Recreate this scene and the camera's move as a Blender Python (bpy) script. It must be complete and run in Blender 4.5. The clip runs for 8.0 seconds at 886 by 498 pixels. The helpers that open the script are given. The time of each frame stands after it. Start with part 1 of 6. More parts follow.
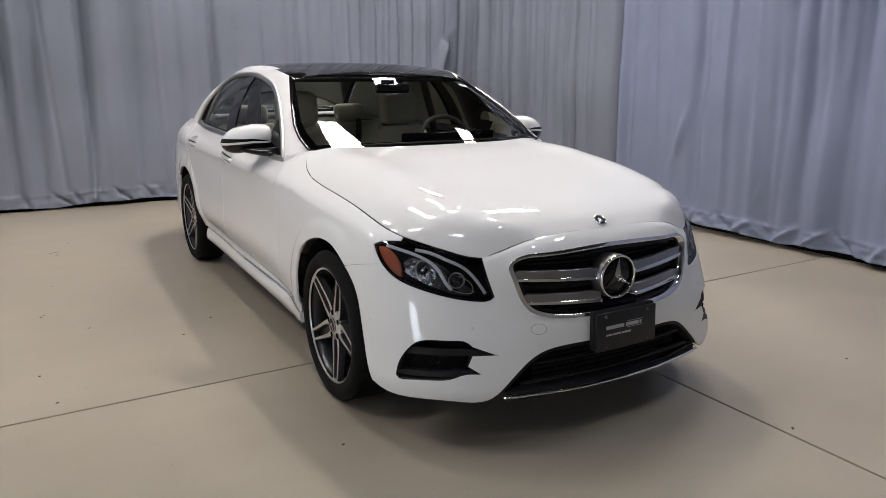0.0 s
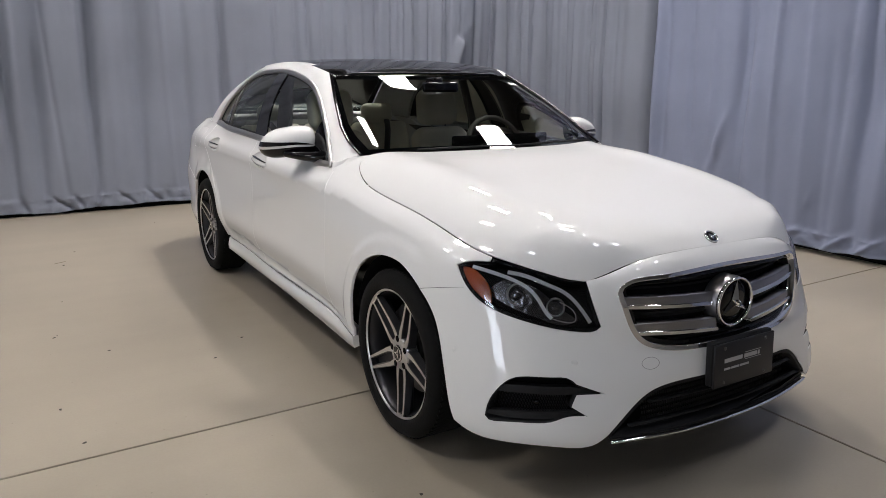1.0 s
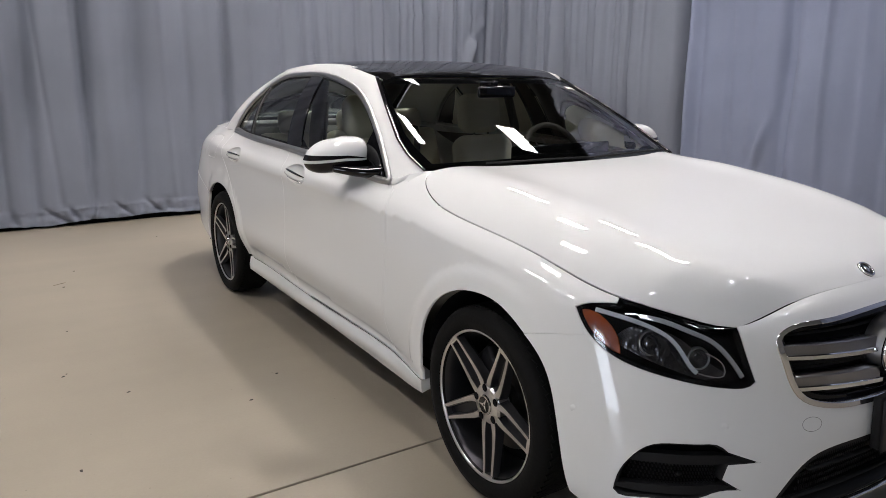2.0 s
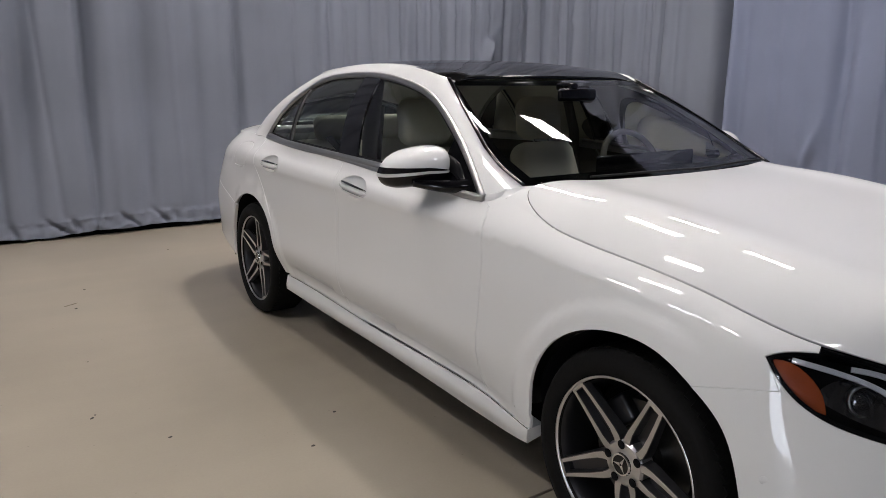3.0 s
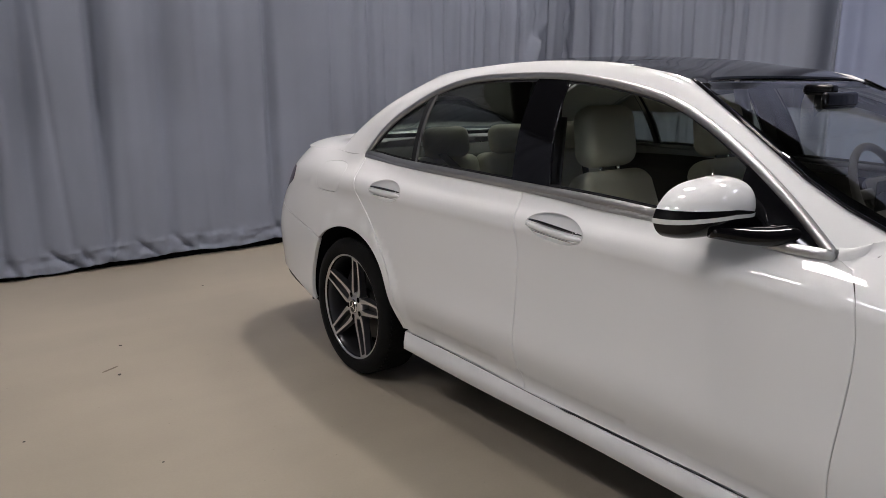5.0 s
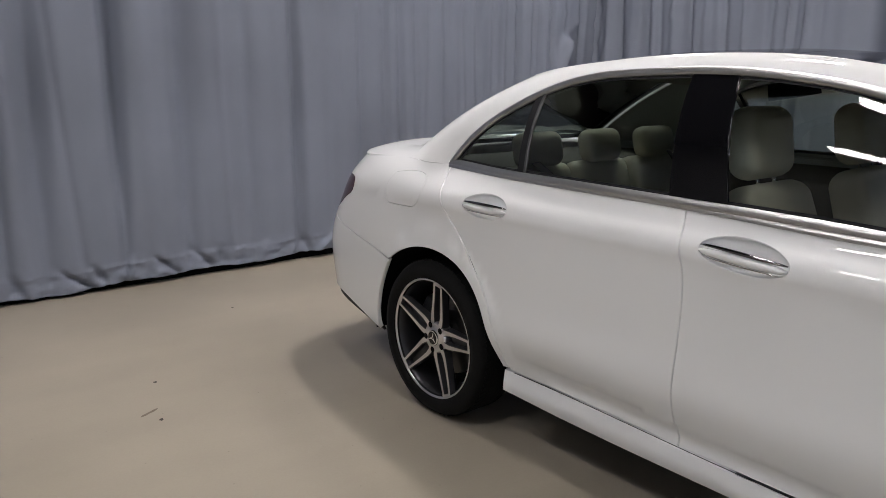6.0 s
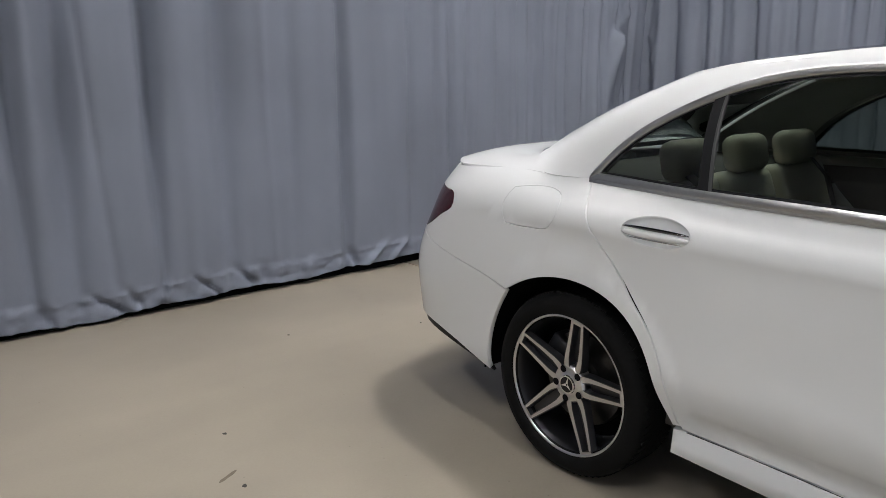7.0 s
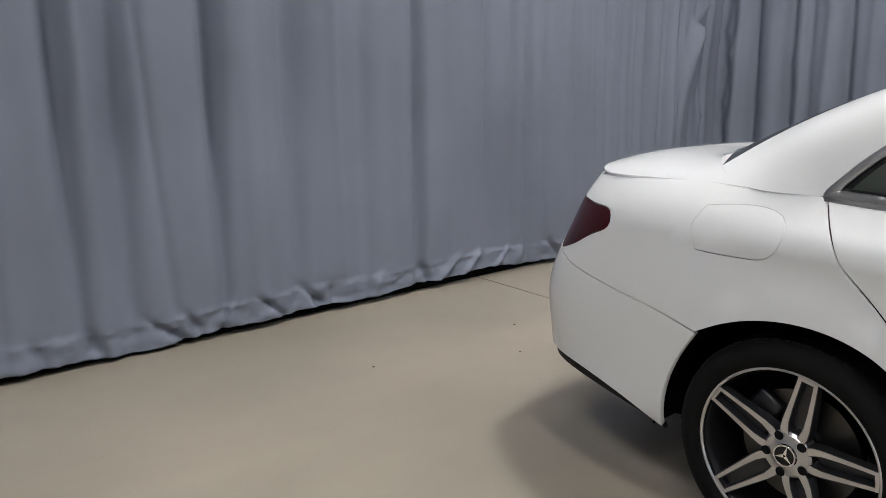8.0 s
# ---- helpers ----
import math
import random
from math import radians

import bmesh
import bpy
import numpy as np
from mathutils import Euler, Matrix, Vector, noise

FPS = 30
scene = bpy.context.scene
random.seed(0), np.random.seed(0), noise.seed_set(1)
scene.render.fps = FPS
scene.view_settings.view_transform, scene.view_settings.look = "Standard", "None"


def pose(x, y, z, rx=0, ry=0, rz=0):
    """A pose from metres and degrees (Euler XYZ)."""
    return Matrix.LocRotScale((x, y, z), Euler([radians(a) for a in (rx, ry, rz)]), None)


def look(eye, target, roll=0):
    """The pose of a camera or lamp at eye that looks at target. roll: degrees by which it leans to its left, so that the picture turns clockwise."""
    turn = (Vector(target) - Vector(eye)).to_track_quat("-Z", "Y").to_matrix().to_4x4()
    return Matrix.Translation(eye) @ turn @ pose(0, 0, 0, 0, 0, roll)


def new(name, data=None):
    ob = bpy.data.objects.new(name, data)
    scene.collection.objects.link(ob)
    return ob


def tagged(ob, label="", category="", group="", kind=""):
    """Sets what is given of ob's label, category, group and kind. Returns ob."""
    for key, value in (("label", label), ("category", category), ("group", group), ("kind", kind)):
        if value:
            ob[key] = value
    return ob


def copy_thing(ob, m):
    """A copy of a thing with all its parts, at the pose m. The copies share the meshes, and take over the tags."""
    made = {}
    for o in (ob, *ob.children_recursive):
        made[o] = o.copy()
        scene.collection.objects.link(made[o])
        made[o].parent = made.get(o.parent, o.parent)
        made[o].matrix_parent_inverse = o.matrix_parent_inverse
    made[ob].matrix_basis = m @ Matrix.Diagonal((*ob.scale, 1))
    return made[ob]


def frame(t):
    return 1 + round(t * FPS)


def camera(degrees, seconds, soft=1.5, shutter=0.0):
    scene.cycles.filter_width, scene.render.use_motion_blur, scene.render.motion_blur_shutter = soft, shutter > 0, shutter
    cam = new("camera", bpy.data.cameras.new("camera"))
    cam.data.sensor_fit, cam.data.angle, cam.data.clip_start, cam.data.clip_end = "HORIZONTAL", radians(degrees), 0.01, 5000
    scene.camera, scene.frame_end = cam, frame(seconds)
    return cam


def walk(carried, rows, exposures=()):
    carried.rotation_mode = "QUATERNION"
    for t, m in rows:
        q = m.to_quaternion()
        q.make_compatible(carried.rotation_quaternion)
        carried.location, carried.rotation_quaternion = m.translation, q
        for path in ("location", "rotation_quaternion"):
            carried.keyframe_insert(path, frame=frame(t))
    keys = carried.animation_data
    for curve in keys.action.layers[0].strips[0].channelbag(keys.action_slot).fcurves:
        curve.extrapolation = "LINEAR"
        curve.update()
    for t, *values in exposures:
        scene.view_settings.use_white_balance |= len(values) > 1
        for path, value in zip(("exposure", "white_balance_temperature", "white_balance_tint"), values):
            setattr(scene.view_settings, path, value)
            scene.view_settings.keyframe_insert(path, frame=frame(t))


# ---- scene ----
cam = camera(62.9, 8.0, soft=0.7)
PATH = [
    (0, (-1.964, -2.895, 1.421), (-0.991, -1.211, 0.955), 0.1),
    (0.5, (-2.045, -2.658, 1.426), (-1.062, -0.979, 0.959), 0.2),
    (1, (-2.09, -2.391, 1.406), (-1.088, -0.724, 0.94), 0.3),
    (1.5, (-2.133, -2.106, 1.415), (-1.109, -0.452, 0.95), 0.2),
    (3, (-2.329, -1.27, 1.404), (-1.243, 0.347, 0.95), 0.3),
    (3.5, (-2.395, -0.981, 1.406), (-1.289, 0.622, 0.951), 0.1),
    (4, (-2.468, -0.679, 1.413), (-1.339, 0.909, 0.961), 0.0),
    (5.5, (-2.592, 0.286, 1.388), (-1.403, 1.832, 0.947), -0.1),
    (6, (-2.651, 0.617, 1.377), (-1.439, 2.148, 0.943), -0.1),
    (6.5, (-2.692, 0.98, 1.396), (-1.462, 2.495, 0.959), -0.2),
    (7, (-2.741, 1.334, 1.387), (-1.51, 2.848, 0.948), -0.5),
    (7.5, (-2.782, 1.687, 1.396), (-1.556, 3.204, 0.954), -0.6),
    (8, (-2.798, 2.077, 1.377), (-1.579, 3.599, 0.935), -0.5),
]
walk(cam, [(t, look(eye, target, roll)) for t, eye, target, roll in PATH], exposures=[(0, .02, 6450, 15), (1.5, .02, 6450, 15), (3, -.28, 6450, 16), (4, -.32, 6450, 17), (5.5, -.38, 6400, 17), (6.5, -.22, 6250, 13), (8, -.20, 6150, 12)])

# ---- world and light ----
world = bpy.data.worlds.new("world")
world.use_nodes = True
world.node_tree.nodes["Background"].inputs[0].default_value = (0.02, 0.02, 0.022, 1)
world.node_tree.nodes["Background"].inputs[1].default_value = 1.0
scene.world = world
LAMP_POWER = 89.0
DAYLIGHT = 12.0
CEILING = 6.8


# ---- materials ----
def material(name, colour, rough=0.5, metal=0.0, coat=0.0, grain=0.0, size=40.0, bump=0.0, stain=0.0, stain_size=1.5):
    """A surface with fine grain, larger stains and a little relief, in object space."""
    m = bpy.data.materials.new(name)
    m.use_nodes = True
    t = m.node_tree
    p = t.nodes["Principled BSDF"]
    p.inputs["Roughness"].default_value, p.inputs["Metallic"].default_value = rough, metal
    p.inputs["Base Color"].default_value = (*colour, 1)
    p.inputs["Coat Weight"].default_value, p.inputs["Coat Roughness"].default_value = coat, 0.03
    if grain or stain or bump:
        co = t.nodes.new("ShaderNodeTexCoord")
        fine, wide = t.nodes.new("ShaderNodeTexNoise"), t.nodes.new("ShaderNodeTexNoise")
        fine.inputs["Scale"].default_value, wide.inputs["Scale"].default_value = size, stain_size
        fine.inputs["Detail"].default_value, wide.inputs["Detail"].default_value = 4, 5
        for n in (fine, wide):
            t.links.new(co.outputs["Object"], n.inputs["Vector"])
        a, b = t.nodes.new("ShaderNodeMapRange"), t.nodes.new("ShaderNodeMapRange")
        a.inputs["To Min"].default_value, a.inputs["To Max"].default_value = 1 - grain, 1 + grain
        b.inputs["From Min"].default_value, b.inputs["From Max"].default_value = 0.3, 0.7
        b.inputs["To Min"].default_value, b.inputs["To Max"].default_value = 1 - stain, 1 + stain
        t.links.new(fine.outputs["Fac"], a.inputs["Value"])
        t.links.new(wide.outputs["Fac"], b.inputs["Value"])
        mul, mix = t.nodes.new("ShaderNodeMath"), t.nodes.new("ShaderNodeVectorMath")
        mul.operation, mix.operation = "MULTIPLY", "SCALE"
        t.links.new(a.outputs[0], mul.inputs[0])
        t.links.new(b.outputs[0], mul.inputs[1])
        mix.inputs[0].default_value = colour
        t.links.new(mul.outputs[0], mix.inputs["Scale"])
        t.links.new(mix.outputs[0], p.inputs["Base Color"])
        rg = t.nodes.new("ShaderNodeMapRange")
        rg.inputs["To Min"].default_value, rg.inputs["To Max"].default_value = max(0.02, rough - 0.4 * stain - 0.02), min(1, rough + 0.4 * stain + 0.02)
        t.links.new(wide.outputs["Fac"], rg.inputs["Value"])
        t.links.new(rg.outputs[0], p.inputs["Roughness"])
        if bump:
            bp = t.nodes.new("ShaderNodeBump")
            bp.inputs["Strength"].default_value, bp.inputs["Distance"].default_value = bump, 0.004
            t.links.new(fine.outputs["Fac"], bp.inputs["Height"])
            t.links.new(bp.outputs[0], p.inputs["Normal"])
    return m


def glass(name, tint, ior=1.45):
    """A thin pane: clear or tinted, with its real reflection."""
    m = bpy.data.materials.new(name)
    m.use_nodes = True
    t = m.node_tree
    t.nodes.remove(t.nodes["Principled BSDF"])
    clear, gloss, mix, fr = (t.nodes.new("ShaderNode" + n) for n in ("BsdfTransparent", "BsdfGlossy", "MixShader", "Fresnel"))
    clear.inputs[0].default_value = (*tint, 1)
    gloss.inputs["Roughness"].default_value = 0.01
    fr.inputs["IOR"].default_value = ior
    t.links.new(fr.outputs[0], mix.inputs[0])
    t.links.new(clear.outputs[0], mix.inputs[1])
    t.links.new(gloss.outputs[0], mix.inputs[2])
    t.links.new(mix.outputs[0], t.nodes["Material Output"].inputs[0])
    return m


def glow(name, colour, strength):
    m = bpy.data.materials.new(name)
    m.use_nodes = True
    p = m.node_tree.nodes["Principled BSDF"]
    p.inputs["Base Color"].default_value = (0.8, 0.8, 0.8, 1)
    p.inputs["Emission Color"].default_value, p.inputs["Emission Strength"].default_value = (*colour, 1), strength
    return m


def concrete():
    """Sealed concrete: fine grain, cloudy patches, faint long smears and scattered pin-holes."""
    m = material("sealed_concrete", (0.325, 0.288, 0.228), 0.36, grain=0.05, size=90, bump=0.03, stain=0.13, stain_size=0.8)
    t = m.node_tree
    p = t.nodes["Principled BSDF"]
    base = p.inputs["Base Color"].links[0].from_socket
    co, stretch, smear, dots = (t.nodes.new("ShaderNode" + n) for n in ("TexCoord", "Mapping", "TexNoise", "TexVoronoi"))
    stretch.inputs["Scale"].default_value, stretch.inputs["Rotation"].default_value = (0.5, 3.2, 1), (0, 0, 0.5)
    t.links.new(co.outputs["Object"], stretch.inputs["Vector"])
    t.links.new(stretch.outputs[0], smear.inputs["Vector"])
    t.links.new(co.outputs["Object"], dots.inputs["Vector"])
    smear.inputs["Scale"].default_value, smear.inputs["Detail"].default_value = 1.3, 6
    dots.inputs["Scale"].default_value = 11
    a, b, mul, out = (t.nodes.new("ShaderNode" + n) for n in ("MapRange", "MapRange", "Math", "VectorMath"))
    a.inputs["From Min"].default_value, a.inputs["From Max"].default_value = 0.35, 0.7
    a.inputs["To Min"].default_value, a.inputs["To Max"].default_value = 0.975, 1.02
    b.inputs["From Min"].default_value, b.inputs["From Max"].default_value = 0.02, 0.05
    b.inputs["To Min"].default_value, b.inputs["To Max"].default_value = 0.72, 1.0
    t.links.new(smear.outputs["Fac"], a.inputs["Value"])
    t.links.new(dots.outputs["Distance"], b.inputs["Value"])
    mul.operation, out.operation = "MULTIPLY", "SCALE"
    t.links.new(a.outputs[0], mul.inputs[0])
    t.links.new(b.outputs[0], mul.inputs[1])
    t.links.new(base, out.inputs[0])
    t.links.new(mul.outputs[0], out.inputs["Scale"])
    t.links.new(out.outputs[0], p.inputs["Base Color"])
    return m


PAINT = material("white_paint", (0.745, 0.75, 0.745), 0.6, coat=1.0, grain=0.006, size=900, stain=0.006, stain_size=2.0)
PAINT.node_tree.nodes["Principled BSDF"].inputs["Specular IOR Level"].default_value = 0.1
PAINT.node_tree.nodes["Principled BSDF"].inputs["Coat IOR"].default_value = 1.45
BLACK_GLOSS = material("gloss_black", (0.004, 0.004, 0.005), 0.06)
BLACK_GLOSS.node_tree.nodes["Principled BSDF"].inputs["Specular IOR Level"].default_value = 0.32
ROOF_GLASS = material("roof_glass", (0.004, 0.004, 0.0045), 0.05, stain=0.05)
ROOF_GLASS.node_tree.nodes["Principled BSDF"].inputs["Specular IOR Level"].default_value = 0.24
SMOKED = material("smoked_chrome", (0.16, 0.16, 0.165), 0.08, metal=1.0, grain=0.03, size=200)
TRIM = material("black_plastic", (0.014, 0.014, 0.015), 0.55, grain=0.2, size=300, bump=0.1)
TRIM.node_tree.nodes["Principled BSDF"].inputs["Specular IOR Level"].default_value = 0.15
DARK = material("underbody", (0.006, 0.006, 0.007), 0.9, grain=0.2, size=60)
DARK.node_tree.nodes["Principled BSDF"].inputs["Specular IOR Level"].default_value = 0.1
CHROME = material("chrome", (0.86, 0.86, 0.87), 0.07, metal=1.0, grain=0.01, size=200)
SATIN = material("satin_aluminium", (0.46, 0.46, 0.46), 0.36, metal=1.0, grain=0.05, size=120)
ALLOY = material("machined_alloy", (0.62, 0.61, 0.62), 0.30, metal=1.0, grain=0.06, size=160)
ALLOY_DARK = material("grey_alloy", (0.13, 0.13, 0.14), 0.34, metal=0.85, grain=0.08, size=160)
RUBBER = material("tyre_rubber", (0.006, 0.006, 0.006), 0.75, grain=0.25, size=90, bump=0.3, stain=0.2, stain_size=9)
RUBBER.node_tree.nodes["Principled BSDF"].inputs["Specular IOR Level"].default_value = 0.14
BARREL = material("dark_grey_alloy", (0.055, 0.055, 0.06), 0.34, metal=0.8, grain=0.08, size=160)
GREY_BAR = material("grey_metal_bar", (0.09, 0.09, 0.09), 0.45, metal=0.6, grain=0.05, size=120)
STEEL = material("brake_steel", (0.10, 0.098, 0.095), 0.42, metal=1.0, grain=0.15, size=90)
CREAM = material("cream_leather", (0.70, 0.65, 0.54), 0.5, grain=0.06, size=220, bump=0.15, stain=0.06, stain_size=5)
CABIN_DARK = material("dark_cabin", (0.085, 0.078, 0.070), 0.7, grain=0.15, size=120)
LINING = material("grey_headliner", (0.55, 0.53, 0.49), 0.9, grain=0.1, size=200)
GLASS_FRONT = glass("windscreen_glass", (0.93, 0.96, 0.93), 1.52)
GLASS_SIDE = glass("side_glass", (0.84, 0.89, 0.85))
GLASS_REAR = glass("privacy_glass", (0.44, 0.49, 0.46))
LENS = glass("lamp_lens", (0.93, 0.94, 0.95))
RED = material("red_lens", (0.045, 0.001, 0.004), 0.15)
RED.node_tree.nodes["Principled BSDF"].inputs["Specular IOR Level"].default_value = 0.35
AMBER = material("amber_reflector", (0.50, 0.085, 0.014), 0.22, coat=1.0, grain=0.2, size=140)
FABRIC = material("curtain_cloth", (0.188, 0.208, 0.262), 0.78, grain=0.05, size=500, bump=0.12, stain=0.09, stain_size=1.1)
FABRIC_BLUE = material("blue_curtain_cloth", (0.212, 0.242, 0.345), 0.78, grain=0.05, size=500, bump=0.12, stain=0.10, stain_size=1.1)
SLAB = concrete()
LOUVRE = material("louvre_grey", (0.34, 0.34, 0.35), 0.32, metal=1.0, grain=0.05, size=120)
REFLECTOR = material("lamp_reflector", (0.14, 0.14, 0.15), 0.10, metal=1.0, grain=0.5, size=55, bump=1.0)
JOINT = material("joint_filler", (0.03, 0.028, 0.025), 0.9, grain=0.2, size=80)
PLASTER = material("grey_ceiling", (0.09, 0.09, 0.09), 0.9, grain=0.05, size=60, stain=0.08)
GREY_WALL = material("grey_wall", (0.26, 0.26, 0.255), 0.9, grain=0.04, size=60, stain=0.06)
DARK_WALL = material("dark_wall", (0.012, 0.012, 0.013), 0.9, grain=0.1, size=60, stain=0.1)


# ---- building helpers ----
from mathutils.geometry import delaunay_2d_cdt


def part(name, bm, mat, parent=None, label="", smooth_faces=True):
    """Links a bmesh as one mesh object under a thing or a part."""
    me = bpy.data.meshes.new(name)
    bm.to_mesh(me)
    bm.free()
    if smooth_faces:
        for f in me.polygons:
            f.use_smooth = True
    me.materials.append(mat)
    ob = new(name, me)
    ob.parent = parent
    return tagged(ob, label)


def sharp(ob, angle=35):
    """Smooth faces, with hard edges where they bend more than the angle."""
    me = ob.data
    bm = bmesh.new()
    bm.from_mesh(me)
    for e in bm.edges:
        e.smooth = not (len(e.link_faces) == 2 and e.calc_face_angle(0) > radians(angle))
    bm.to_mesh(me)
    bm.free()
    return ob


def thing(name, label, category, at=(0, 0, 0), group="", kind=""):
    ob = new(name)
    ob.empty_display_size = 0.1
    ob.location = at
    return tagged(ob, label, category, group, kind)


def box(bm, lo, hi, bevel=0.0, segments=2, m=None):
    """An upright block between two corners, its edges rounded."""
    lo, hi = Vector(lo), Vector(hi)
    got = bmesh.ops.create_cube(bm, size=1.0, matrix=Matrix.Translation((lo + hi) / 2) @ Matrix.Diagonal((*(hi - lo), 1)))
    vs = got["verts"]
    if bevel:
        es = list({e for v in vs for e in v.link_edges})
        r = bmesh.ops.bevel(bm, geom=es, offset=bevel, segments=segments, affect="EDGES", profile=0.5)
        vs = list({v for f in r["faces"] for v in f.verts} | {v for v in vs if v.is_valid})
        seen, stack = set(vs), list(vs)
        while stack:
            for e in stack.pop().link_edges:
                for v in e.verts:
                    if v not in seen:
                        seen.add(v)
                        stack.append(v)
        vs = list(seen)
    if m is not None:
        bmesh.ops.transform(bm, matrix=m, verts=vs)
    return vs


def lathe(bm, profile, steps=48, start=0.0):
    """Turns (radius, x) points about the x axis."""
    rings = []
    for r, x in profile:
        rings.append([bm.verts.new((x, r * math.cos(start + 2 * math.pi * i / steps), r * math.sin(start + 2 * math.pi * i / steps))) for i in range(steps)])
    for a, b in zip(rings, rings[1:]):
        for i in range(steps):
            j = (i + 1) % steps
            bm.faces.new((a[i], a[j], b[j], b[i]))
    return rings


def tube(bm, pts, radius, steps=8, flat=1.0, closed=False, up=(0, 0, 1)):
    """A round or flattened bar along a path; radius may be a list."""
    pts = [Vector(p) for p in pts]
    n = len(pts)
    rad = radius if isinstance(radius, (list, tuple)) else [radius] * n
    rings = []
    for i, p in enumerate(pts):
        a = pts[(i - 1) % n] if closed or i > 0 else p
        b = pts[(i + 1) % n] if closed or i < n - 1 else p
        d = (b - a).normalized()
        s = d.cross(Vector(up))
        s = s.normalized() if s.length > 1e-6 else d.orthogonal().normalized()
        t = s.cross(d)
        rings.append([bm.verts.new(p + rad[i] * (math.cos(k * 2 * math.pi / steps) * s + flat * math.sin(k * 2 * math.pi / steps) * t)) for k in range(steps)])
    pairs = list(zip(rings, rings[1:])) + ([(rings[-1], rings[0])] if closed else [])
    for a, b in pairs:
        for k in range(steps):
            j = (k + 1) % steps
            bm.faces.new((a[k], a[j], b[j], b[k]))
    if not closed:
        bm.faces.new(rings[0][::-1])
        bm.faces.new(rings[-1])
    return bm


def inside(pts, loops):
    """Even-odd test of points against closed loops."""
    hit = np.zeros(len(pts), bool)
    for lp in loops:
        a, b = lp, np.roll(lp, -1, axis=0)
        for (x0, y0), (x1, y1) in zip(a, b):
            if y0 == y1:
                continue
            cross = (pts[:, 1] > min(y0, y1)) & (pts[:, 1] <= max(y0, y1))
            hit ^= cross & (pts[:, 0] < x0 + (pts[:, 1] - y0) * (x1 - x0) / (y1 - y0))
    return hit


def area2(lp):
    return 0.5 * np.sum(lp[:, 0] * np.roll(lp[:, 1], -1) - lp[:, 1] * np.roll(lp[:, 0], -1))


def loop(*runs):
    """One closed loop out of runs of (u, v) points, with doubled points left out."""
    pts = np.concatenate(runs)
    keep = [i for i in range(len(pts)) if np.abs(pts[i] - pts[i - 1]).max() > 1e-4]
    return pts[keep]


def side_run(shell, pts, within=None):
    """A smooth run over a shell through (y, z) places."""
    return shell.find([1, 2], smooth(pts), within)


def front_run(shell, pts, within=None):
    """A smooth run over a shell through (x, z) places."""
    return shell.find([0, 2], smooth(pts), within)


def flip(run, centre):
    """A run carried over the car's middle line, at u = centre, in reverse."""
    r = run[::-1].copy()
    r[:, 0] = 2 * centre - r[:, 0]
    return r


SKIN = {}


